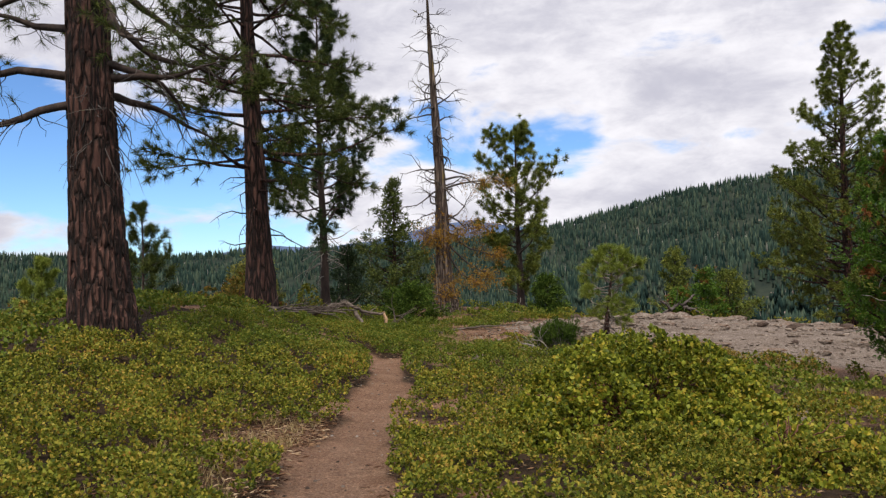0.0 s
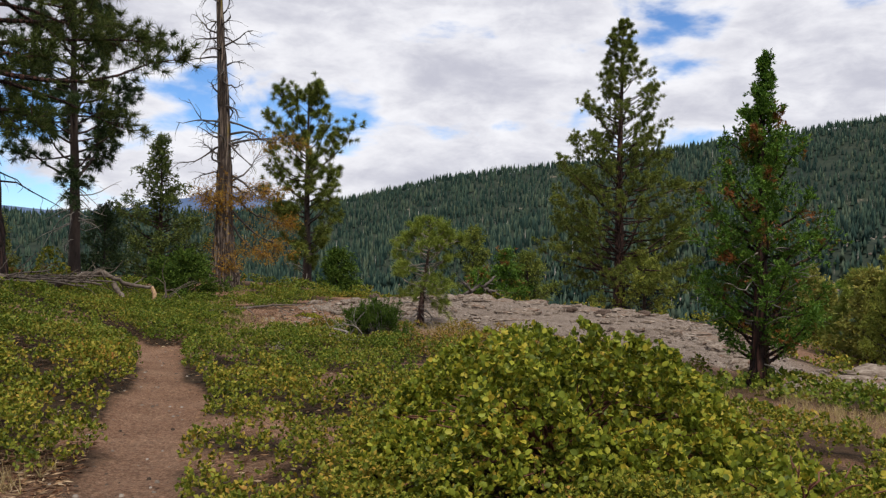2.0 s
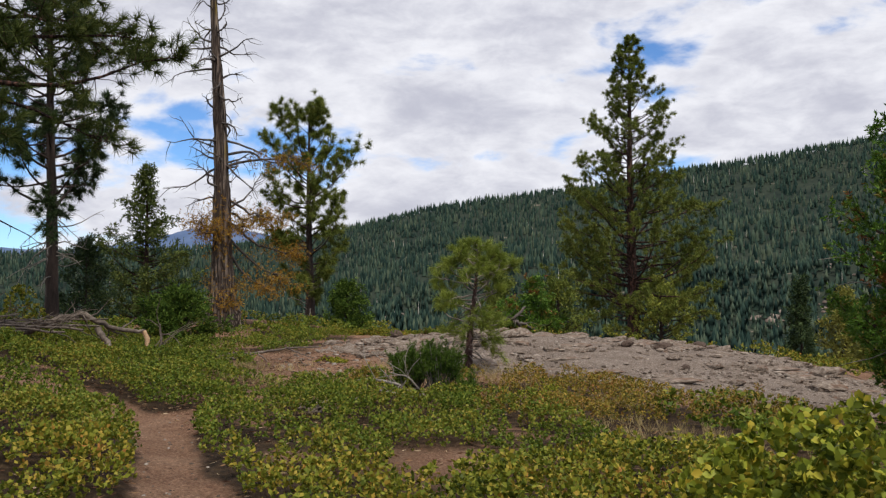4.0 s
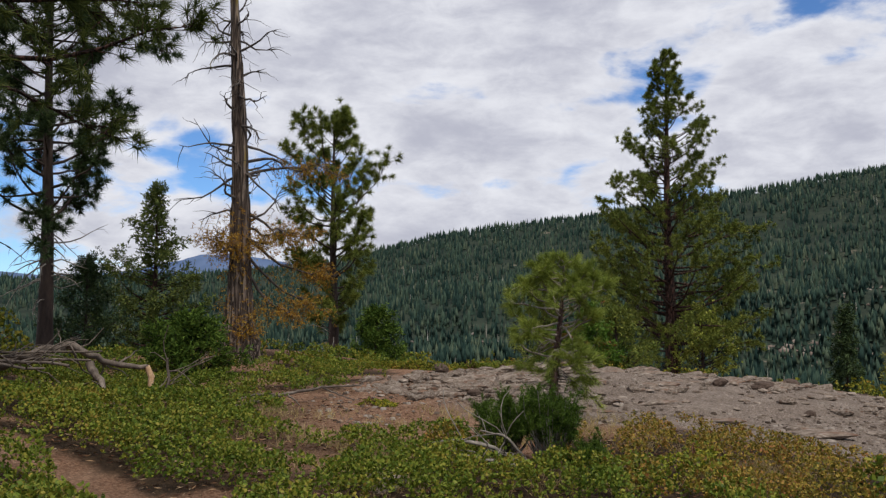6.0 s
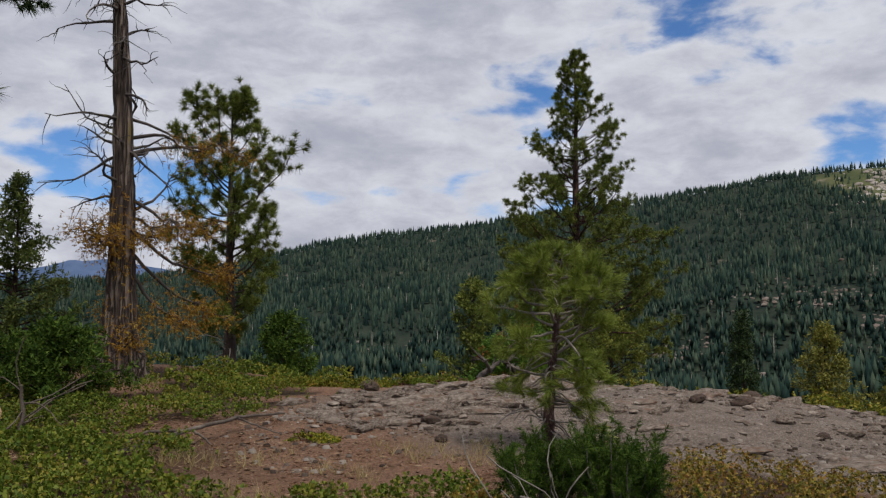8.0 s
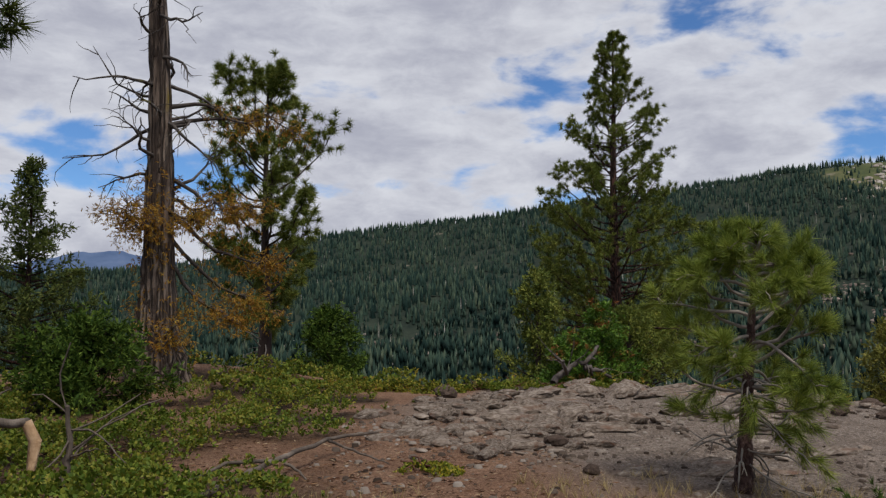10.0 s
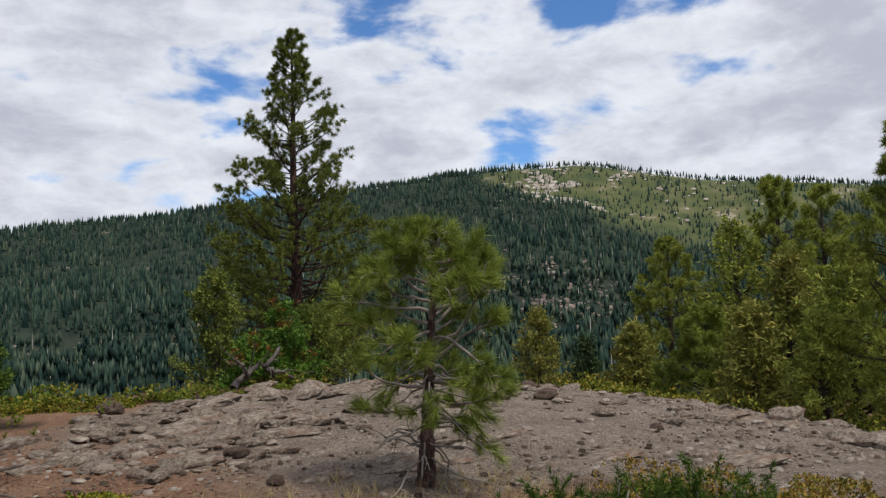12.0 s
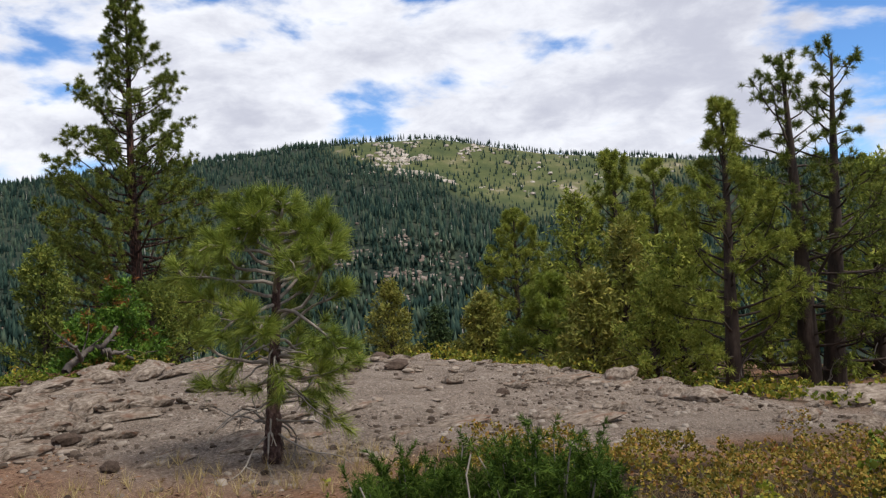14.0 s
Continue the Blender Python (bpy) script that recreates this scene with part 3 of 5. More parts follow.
for f in np.linspace(0, 1, 16):
    d = 4300 - 1500 * (1 - f)
    h = 4300 * np.tan(np.radians(prof)) * f ** 1.2 - 200 * (1 - f) + 60 * f * (1 - f) * (vnoise(np.degrees(ma) * 3, np.full_like(ma, f * 6), 0.5, 3) - 0.5)
    rows_.append(np.stack([d * np.sin(ma), d * np.cos(ma), h], -1))
v = np.stack(rows_)
i, j = np.meshgrid(np.arange(15), np.arange(199), indexing="ij")
geo.add(v, np.stack([i * 200 + j, i * 200 + j + 1, (i + 1) * 200 + j + 1, (i + 1) * 200 + j], -1).reshape(-1, 4))
tagged(part("backdrop_mountain", geo, HAZE_MOUNTAIN, shade_smooth=True), "distant mountain range beyond the valley, blue haze painted into its colour", "mountain", kind="structure")

# ---- forest on the far slopes ----
def conifers(geo, x, y, z, h, w, profile, sides=5):
    """Far conifers, each one closed skin: profile gives (height, spread) of its rings below the tip."""
    n = len(x)
    ang0 = rng.random(n) * 6.28
    rings = []
    for k, (lo, spread) in enumerate(profile):
        for q in range(sides):
            a = ang0 + 0.5 * k + 6.283 * q / sides
            rr = w * spread * (0.7 + 0.6 * rng.random(n))
            rings.append(np.stack([x + rr * np.cos(a), y + rr * np.sin(a), z + h * (lo + 0.06 * (rng.random(n) - 0.5))], -1))
    rings.append(np.stack([x, y, z + h], -1))
    v = np.stack(rings, 1)
    m = len(profile)
    quads = [[k * sides + q, k * sides + (q + 1) % sides, (k + 1) * sides + (q + 1) % sides, (k + 1) * sides + q] for k in range(m - 1) for q in range(sides)]
    tips = [[(m - 1) * sides + q, (m - 1) * sides + (q + 1) % sides, m * sides] for q in range(sides)]
    at_ = np.arange(n)[:, None, None] * (m * sides + 1)
    if quads:
        geo.add(v, (at_ + np.array(quads)).reshape(-1, 4))
        geo.faces.append((at_ + np.array(tips)).reshape(-1, 3) + geo.count - v.shape[0] * v.shape[1])
    else:
        geo.add(v, (at_ + np.array(tips)).reshape(-1, 3))


def rock_field(az, r, x, y):
    """Where bare rock breaks through the far forest, 0 to 1."""
    at_ = bump(az, r, 53, 890, 5.0, 95) + 0.8 * bump(az, r, 22, 850, 5, 45) + 0.7 * bump(az, r, 37, 800, 4, 40)
    return np.clip(at_ * 1.5, 0, 1) * smooth(vnoise(x, y, 0.022, 3), 0.40, 0.52)


N = 62000
fa = rng.uniform(-36, 104, N)
fr = np.sqrt(rng.uniform(430 ** 2, 1640 ** 2, N))
fx, fy = fr * np.sin(np.radians(fa)), 12 + fr * np.cos(np.radians(fa))
fz = land(fx, fy)
fe = np.degrees(np.arctan2(fz - 1.3, fr))
bare_top = clearing(fa, fe, fx, fy)
keep = (rng.random(N) > 0.62 * bare_top) & (fe > -7.5)
keep &= vnoise(fx, fy, 0.02, 3) + 0.25 * rng.random(N) > 0.36
keep &= rng.random(N) > 0.6 * rock_field(fa, fr, fx, fy)
fx, fy, fz, bare_top = fx[keep], fy[keep], fz[keep], bare_top[keep]
geo = Geo()
fh = rng.uniform(7.5, 20, len(fx)) * (0.8 + 0.4 * vnoise(fx, fy, 0.01, 2)) * np.interp(np.hypot(fx, fy), [600, 1300], [1.1, 0.78]) * (1 - 0.25 * bare_top)
fw = fh * rng.uniform(0.13, 0.23, len(fx))
close = np.hypot(fx, fy) < 980
for some, profile in ((close, ((0.06, 1.0), (0.40, 0.50), (0.44, 0.74))), (~close, ((0.06, 1.0), (0.45, 0.62)))):
    conifers(geo, fx[some], fy[some], fz[some] - 0.5, fh[some], fw[some], profile, 4)
pick = rng.random(len(fx)) < 0.014
geo_dead = Geo()
conifers(geo_dead, fx[pick] + 3, fy[pick] - 3, fz[pick], fh[pick] * 1.1, fh[pick] * 0.028, ((0.0, 1.0),), 4)
tagged(part("dead_trees", geo_dead, FAR_SNAG), "pale bare dead trunks scattered through the far forest", "dead tree", kind="stuff")
tagged(part("far_forest", geo, FOREST), "dense dark green conifer forest covering the far slopes", "forest", kind="stuff")


# ---- trees ----
def bent(start, way, length, steps=6, wander=0.12, lift=0.0):
    """Points of a bough that wanders and lifts (or sags) as it goes."""
    way = unit(np.asarray(way, float))
    pts = [np.asarray(start, float)]
    for k in range(steps):
        way = unit(way + rng.normal(size=3) * wander + [0, 0, lift / steps])
        pts.append(pts[-1] + way * length / steps)
    return np.array(pts)


def along(pts, f):
    """The place and the way at the fraction f of a line of points."""
    u = f * (len(pts) - 1)
    k = min(int(u), len(pts) - 2)
    return pts[k] + (pts[k + 1] - pts[k]) * (u - k), unit(pts[k + 1] - pts[k])


def trunk_geo(height, r0, top=0.02, lean=(0, 0), sides=14, flare=1.35, wobble=0.02, rough=0.14, steps=26):
    """A tapering trunk with root flare; returns its geometry and its middle line."""
    f = np.linspace(0, 1, steps) ** 1.25
    z = f * height
    line = np.stack([lean[0] * f + wobble * height * 0.12 * np.sin(f * 7 + r0 * 40), lean[1] * f + wobble * height * 0.12 * np.cos(f * 6 + r0 * 25), z], -1)
    line -= line[0]
    r = r0 * (1 - f) + top * f
    r = r * (1 + (flare - 1) * np.exp(-z / (r0 * 3.0)))
    geo = Geo()
    line2 = line.copy()
    line2[0, 2] -= 0.25
    tube(geo, line2, r, sides, rough)
    return geo, line, r


def reseed(*values):
    """Starts the random numbers anew, so that each tree keeps its own shape."""
    global rng
    rng = np.random.default_rng([int(abs(v) * 100) for v in values])


def trunk_at(line, radii, z):
    f = np.interp(z, line[:, 2], np.arange(len(line)))
    k = min(int(f), len(line) - 2)
    return line[k] + (line[k + 1] - line[k]) * (f - k), radii[k]


def pine(name, x, y, height, r0, reach, label, crown=(0.35, 1.0), boughs=40, twigs=9, count=16, needle=0.20, width=0.010, leaf=None, bark=None, lean=(0, 0), lift=0.5, dead=8, base=None, turn=0.0, slope=0.1, side_bias=0.0, category="pine tree", lumps=0.0, split=True, puff=1.0, low=0.9, long_boughs=()):
    """A pine: trunk, bare limbs and a crown of needle tufts. reach gives the bough length at a height fraction."""
    reseed(x, y, height)
    leaf, bark = leaf or NEEDLE, bark or BARK_DARK
    tree = thing(name, (x, y, ground_at(x, y) - 0.03 if base is None else base), label, category, turn=turn)
    geo, line, radii = trunk_geo(height, r0, 0.02, lean)
    part("trunk", geo, bark, tree, shade_smooth=True)
    crown_geo, dry, limb = Geo(), Geo(), Geo()
    at, ways = [], []
    for k in range(boughs + len(long_boughs)):
        if split:
            limb = Geo()
        f = crown[0] + (crown[1] - crown[0]) * (min(k + rng.random(), boughs) / boughs) ** low
        p, r = trunk_at(line, radii, min(f, 0.985) * height)
        g = (f - crown[0]) / (crown[1] - crown[0])
        a = k * 2.4 + rng.normal() * 0.5
        length = reach(g) * (0.65 + 0.6 * rng.random()) * (1 + side_bias * np.cos(a))
        if lumps and rng.random() < lumps:
            length *= 0.45
        rise = slope + 0.8 * g ** 2 + rng.normal() * 0.12
        if k >= boughs:
            z, deg, length, rise = long_boughs[k - boughs]
            (p, r), a = trunk_at(line, radii, z), radians(deg)
        pts = bent(p, (np.cos(a), np.sin(a), rise), length, 6, 0.14, lift if k < boughs else -0.15)
        tube(limb, pts, np.linspace(max(0.010, min(r * 0.4, 0.014 + length * 0.012)), 0.005, len(pts)), 5)
        for q in range(max(3, int(twigs * (0.4 + length / max(reach(0.4), 0.3))))):
            s = 0.36 + 0.64 * rng.random() ** 0.6
            bp, bw = along(pts, s)
            w = unit(bw + rng.normal(size=3) * 0.85 + [0, 0, 0.35])
            tl = (0.18 + 0.35 * rng.random()) * min(1.0, length * 0.45)
            tip = bp + w * tl
            if tl > (0.12 if split else 0.3):
                tube(limb, [bp, (bp + tip) / 2 + rng.normal(size=3) * 0.02, tip], [0.009, 0.007, 0.004], 3, cap=False)
            at.append(tip)
            ways.append(unit(w + [0, 0, 0.25]))
        at.append(pts[-1])
        ways.append(unit(pts[-1] - pts[-2]))
        if split:
            bough, tuft = part("bough", limb, bark, tree), Geo()
            needles(tuft, at, ways, count, needle, width, puff, 0.3 / puff)
            part("needles", tuft, leaf, bough)
            at, ways = [], []
    at.append(line[-1])
    ways.append(np.array([0, 0, 1.0]))
    needles(crown_geo, at, ways, count, needle, width, puff, 0.3 / puff)
    for k in range(dead):
        if split:
            dry = Geo()
        f = crown[0] * (0.45 + 0.6 * rng.random())
        p, r = trunk_at(line, radii, f * height)
        a = rng.random() * 6.28
        pts = bent(p, (np.cos(a), np.sin(a), -0.1), reach(0.2) * (0.3 + 0.5 * rng.random()), 6, 0.25, -0.6)
        tube(dry, pts, np.linspace(min(r * 0.3, 0.022), 0.004, len(pts)), 4)
        for s in (0.4, 0.6, 0.8):
            bp, bw = along(pts, s)
            tube(dry, bent(bp, bw + rng.normal(size=3) * 0.7 + [0, 0, -0.3], 0.35 * rng.random() + 0.15, 4, 0.3, -0.4), np.linspace(0.007, 0.002, 5), 3, cap=False)
        if split:
            part("dead_branch", dry, TWIG if bark is BARK_DARK else bark, tree, "bare dry lower branch")
    if not split:
        tagged(part("branchwork", limb, bark, tree), kind="stuff")
        tagged(part("dead_twig", dry, TWIG, tree), kind="stuff")
    part("leader_needles" if split else "crown", crown_geo, leaf, tree)
    return tree


def cedar(name, x, y, height, r0, reach, label, boughs=60, twigs=10, blades=5, size=0.16, width=0.035, leaf=None, bark=None, lean=(0, 0), start=0.08, droop=0.25, base=None, lift=0.3, category="cedar tree", slope=0.25, bare=6, gaps=0.0, split=False):
    """An incense cedar or fir: trunk, boughs and flat hanging sprays."""
    reseed(x, y, height)
    leaf, bark = leaf or CEDAR_LEAF, bark or BARK_CEDAR
    tree = thing(name, (x, y, ground_at(x, y) - 0.03 if base is None else base), label, category)
    geo, line, radii = trunk_geo(height, r0, 0.012, lean, 12, 1.5)
    part("trunk", geo, bark, tree, shade_smooth=True)
    limb, crown_geo = Geo(), Geo()
    at, ways = [], []
    for k in range(boughs):
        if split:
            limb = Geo()
        f = start + (0.99 - start) * ((k + rng.random()) / boughs)
        p, r = trunk_at(line, radii, f * height)
        a = k * 2.4 + rng.normal() * 0.6
        length = reach(f) * (0.6 + 0.6 * rng.random())
        if rng.random() < gaps:
            length *= 0.4
        pts = bent(p, (np.cos(a), np.sin(a), slope + 0.6 * f), length, 5, 0.13, lift)
        tube(limb, pts, np.linspace(max(0.006, min(r * 0.4, 0.012 + length * 0.018)), 0.004, len(pts)), 4)
        for q in range(max(3, int(twigs * (0.35 + length / max(reach(0.3), 0.2))))):
            s = 0.25 + 0.75 * rng.random() ** 0.75
            bp, bw = along(pts, s)
            w = unit(bw + rng.normal(size=3) * 0.7)
            if q % 4 == 0:
                plume, heading = bp + w * 0.22 * rng.random() * min(1, length), w
            at.append(plume + rng.normal(size=3) * size * 0.55)
            ways.append(unit(heading + rng.normal(size=3) * 0.35))
        at.append(pts[-1])
        ways.append(unit(pts[-1] - pts[-2]))
        if split:
            part("bough", limb, bark, tree)
    at.append(line[-1])
    ways.append(np.array([0, 0, 1.0]))
    sprays(crown_geo, at, ways, blades, size, width, droop)
    if not split:
        tagged(part("branchwork", limb, bark, tree), kind="stuff")
    part("crown", crown_geo, leaf, tree)
    for k in range(bare):
        dry = Geo()
        p, r = trunk_at(line, radii, height * (0.08 + 0.35 * rng.random()))
        a = rng.random() * 6.28
        pts = bent(p, (np.cos(a), np.sin(a), -0.1), reach(0.2) * (0.4 + 0.6 * rng.random()), 6, 0.25, -0.2)
        tube(dry, pts, np.linspace(0.016, 0.003, len(pts)), 4)
        part("dead_branch", dry, TWIG, tree, "bare grey lower branch")
    return tree


def plated_trunk(tree, geo_line, radii, z0, z1, count, mat):
    """Bark plates standing proud of a near trunk."""
    g = Geo()
    for _ in range(count):
        z = z0 + (z1 - z0) * rng.random() ** 1.2
        p, r = trunk_at(geo_line, radii, z)
        a = rng.random() * 6.283
        w, h, d = 0.035 + 0.04 * rng.random(), 0.09 + 0.2 * rng.random(), 0.008 + 0.012 * rng.random()
        da = w / max(r, 0.05)
        v = []
        for rr, sc in ((r * 0.94, 1.0), (r + d, 0.62)):
            for aa, zz in ((-1, -0.6), (-0.5, -1), (0.6, -0.9), (1, 0.3), (0.3, 1), (-0.8, 0.8)):
                ang = a + aa * da * sc * (0.85 + 0.3 * rng.random())
                v.append((p[0] + rr * np.cos(ang), p[1] + rr * np.sin(ang), z + zz * h * sc))
        f4 = [[q, (q + 1) % 6, 6 + (q + 1) % 6, 6 + q] for q in range(6)]
        g.add(v, f4)
        g.add(np.array(v)[6:], [[0, 1, 2, 3], [0, 3, 4, 5]])
    tagged(part("bark_plate_layer", g, mat, tree), kind="stuff")


# the great pine beside the trail
def great_pine():
    reseed(4)
    x, y = -4.92, 11.5
    tree = thing("pine_tree", (x, y, ground_at(x, y) - 0.05), "large old pine with dark furrowed reddish bark and bare lower limbs", "pine tree")
    geo, line, radii = trunk_geo(15, 0.37, 0.10, (-0.25, 0.1), 26, 1.35, 0.02, 0.10, 60)
    part("trunk", geo, BARK_PINE, tree, shade_smooth=True)
    plated_trunk(tree, line, radii, 0.05, 6.5, 900, BARK_PINE)
    limb, tufts, dry = Geo(), Geo(), Geo()
    at, ways = [], []
    spec = [(3.95, 182, 3.2, -0.05), (3.6, 195, 2.4, -0.5), (4.6, 178, 3.0, 0.1), (4.85, 0, 2.2, -0.45), (4.1, 8, 1.8, 0.1), (3.95, -12, 1.9, -0.25), (3.7, 5, 1.9, -0.3), (5.0, -35, 2.4, -0.2), (5.4, 30, 2.2, 0.1), (5.5, 190, 3.2, 0.1), (5.9, 150, 3.0, 0.1), (6.2, -60, 2.4, 0.0)]
    spec += [(6.5 + 0.33 * k, k * 137.5, 2.8 - 0.07 * k, 0.15) for k in range(22)]
    for z, deg, length, rise in spec:
        a = radians(deg)
        p, r = trunk_at(line, radii, z)
        limb = Geo()
        pts = bent(p, (np.cos(a), np.sin(a), rise), length, 10, 0.17, -0.05)
        tube(limb, pts, np.linspace(0.075, 0.012, len(pts)), 7, 0.15)
        low = z < 4.6
        for q in range(26):
            s = 0.3 + 0.7 * rng.random()
            bp, bw = along(pts, s)
            w = unit(bw + rng.normal(size=3) * 0.8 + [0, 0, -0.1 if low else 0.2])
            twig = bent(bp, w, 0.25 + 0.5 * rng.random(), 4, 0.3, -0.5 if low else 0.2)
            tube(dry if low else limb, twig, np.linspace(0.010, 0.003, 5), 3, cap=False)
            if not low or rng.random() < 0.12:
                at.append(twig[-1])
                ways.append(unit(twig[-1] - twig[-2]))
        part("limb", limb, BARK_DARK, tree)
    for k in range(24):
        a = rng.uniform(-1.6, 0.6)
        p, r = trunk_at(line, radii, 2.5 + 1.2 * rng.random())
        pts = bent(p + [r * np.cos(a), r * np.sin(a), 0], (np.cos(a), np.sin(a), -0.8), 0.5 + 0.8 * rng.random(), 7, 0.35, -0.5)
        tube(dry, pts, np.linspace(0.010, 0.002, len(pts)), 3, cap=False)
    needles(tufts, at, ways, 40, 0.21, 0.008)
    tagged(part("dead_twig_tangle", dry, LIMB_GREY, tree, "tangle of dry grey twigs"), kind="stuff")
    part("crown", tufts, NEEDLE, tree)


great_pine()


def second_pine():
    tree = pine("pine_tree", -4.46, 19.5, 13, 0.33, lambda g: 3.3 * (1 - 0.55 * g), "tall old pine with reddish plated bark and a heavy drooping crown", (0.25, 1.0), 96, 19, 52, 0.22, 0.014, NEEDLE, BARK_PINE, (-0.2, 0), 0.1, 14, slope=-0.08, puff=1.3)
    return tree


second_pine()
pine("pine_tree", -4.2, 28.2, 11, 0.17, lambda g: 2.0 * (1 - 0.75 * g) + 0.25, "slender dark pine with tufted crown and bare lower trunk", (0.26, 1.0), 96, 11, 72, 0.22, 0.018, NEEDLE_BLUE, BARK_DARK, dead=22, puff=1.4, long_boughs=((7.4, -8, 3.0, 0.02), (7.9, 160, 2.4, 0.0)))
pine("pine_tree", 3.25, 33.9, 7.5, 0.17, lambda g: np.interp(g, [0, 0.3, 0.6, 0.85, 1], [1.7, 2.2, 2.1, 1.6, 0.5]), "bushy pine with upturned clumps of bright needles", (0.12, 1.0), 76, 13, 76, 0.22, 0.019, NEEDLE_TALL, BARK_DARK, dead=6, base=-0.7, lift=1.0, slope=0.0, lumps=0.3, puff=1.4, low=1.0)
pine("pine_tree", 23.45, 46.0, 17.9, 0.36, lambda g: np.interp(g, [0, 0.1, 0.3, 0.45, 0.6, 0.85, 1], [4.2, 5.2, 4.6, 3.0, 2.5, 1.25, 0.35]), "tall pine with a spired tufted crown and broad lower boughs", (0.08, 1.0), 196, 15, 46, 0.25, 0.030, NEEDLE_TALL, BARK_PINE, dead=14, base=-3.2, lift=0.8, slope=-0.05, puff=1.6, low=1.25)
cedar("incense_cedar", -3.0, 50.5, 10.4, 0.2, lambda f: np.interp(f, [0, 0.15, 0.4, 0.6, 0.8, 1], [2.8, 3.4, 2.9, 1.9, 1.1, 0.15]), "young conifer with an airy pointed top and dense base", 110, 46, 5, 0.25, 0.055, NEEDLE, base=-3.4, gaps=0.2, slope=-0.1)
cedar("incense_cedar", 7.22, 12.45, 4.85, 0.125, lambda f: np.interp(f, [0, 0.1, 0.25, 0.4, 0.55, 0.7, 0.8, 0.9, 1], [0.8, 1.15, 1.35, 1.15, 0.90, 0.60, 0.32, 0.15, 0.05]), "bushy green incense cedar with russet dead sprays", 124, 92, 8, 0.066, 0.016, droop=-0.15, base=-0.74, gaps=0.30, start=0.07, lift=0.8, slope=0.15, split=True, bare=22)


def sapling():
    reseed(5)
    x, y = 3.62, 18.0
    tree = thing("pine_sapling", (x, y, ground_at(x, y) - 0.02), "young pine sapling with long bright needles and bare grey twigs", "pine tree")
    geo, line, radii = trunk_geo(2.0, 0.066, 0.012, (0.22, 0.0), 14, 1.25, 0.07, 0.34, 40)
    part("trunk", geo, BARK_SAPLING, tree, shade_smooth=True)
    limb, tufts, dry = Geo(), Geo(), Geo()
    at, ways = [], []
    for k in range(44):
        f = 0.29 + 0.69 * (k / 43) ** 0.8
        p, r = trunk_at(line, radii, f * 2.0)
        a = k * 2.4 + rng.normal() * 0.4
        length = np.interp(f, [0.25, 0.4, 0.55, 0.72, 0.86, 1.0], [0.50, 0.62, 0.80, 0.76, 0.46, 0.12]) * (0.72 + 0.4 * rng.random())
        limb = Geo()
        pts = bent(p, (np.cos(a), np.sin(a), np.interp(f, [0.25, 0.45, 0.7, 1], [-0.25, 0.05, 0.12, 0.35])), length, 7, 0.2, 0.35)
        tube(limb, pts, np.linspace(0.017, 0.007, len(pts)), 5)
        for q in range(7 if f > 0.45 else 4):
            bp, bw = along(pts, 0.58 + 0.42 * rng.random())
            tw = bent(bp, bw + rng.normal(size=3) * 0.7 + [0, 0, 0.2], 0.06 + 0.12 * rng.random(), 3, 0.2, 0.3)
            tube(limb, tw, np.linspace(0.006, 0.004, 4), 4)
            at.append(tw[-1])
            ways.append(unit(tw[-1] - tw[-2]))
        at.append(pts[-1])
        ways.append(unit(pts[-1] - pts[-2]))
        branch, tuft = part("branch", limb, PALE_TWIG, tree, "pale grey curved branch"), Geo()
        needles(tuft, at, ways, 120, 0.145, 0.0052, 0.62, 0.25)
        part("needles", tuft, NEEDLE_YOUNG, branch, "long bright green needles")
        at, ways = [], []
    for k in range(36):
        dry = Geo()
        f = 0.12 + 0.40 * rng.random()
        p, r = trunk_at(line, radii, f * 2.0)
        a = rng.random() * 6.28
        pts = bent(p, (np.cos(a), np.sin(a), -0.1), 0.35 + 0.4 * rng.random(), 7, 0.25, -0.5)
        tube(dry, pts, np.linspace(0.010, 0.004, len(pts)), 4)
        if k % 3 != 0 and f > 0.27:
            for u in (0.72, 0.86, 1.0):
                bp, bw = along(pts, u)
                at.append(bp + rng.normal(size=3) * 0.03)
                ways.append(unit(bw + rng.normal(size=3) * 0.35 + [0, 0, 0.2]))
        bp, bw = along(pts, 0.6)
        tube(dry, bent(bp, bw + rng.normal(size=3) * 0.6, 0.2, 4, 0.3, -0.3), np.linspace(0.006, 0.002, 5), 3, cap=False)
        part("dead_branch", dry, TWIG, tree, "bare drooping grey twig")
    for k in range(5):
        at.append(line[-1] + [0.02 * rng.normal(), 0.02 * rng.normal(), -0.05 * k])
        ways.append(np.array([0, 0, 1.0]))
    needles(tufts, at, ways, 90, 0.15, 0.0052, 0.62, 0.3)
    part("leader_needles", tufts, NEEDLE_YOUNG, tree)


sapling()


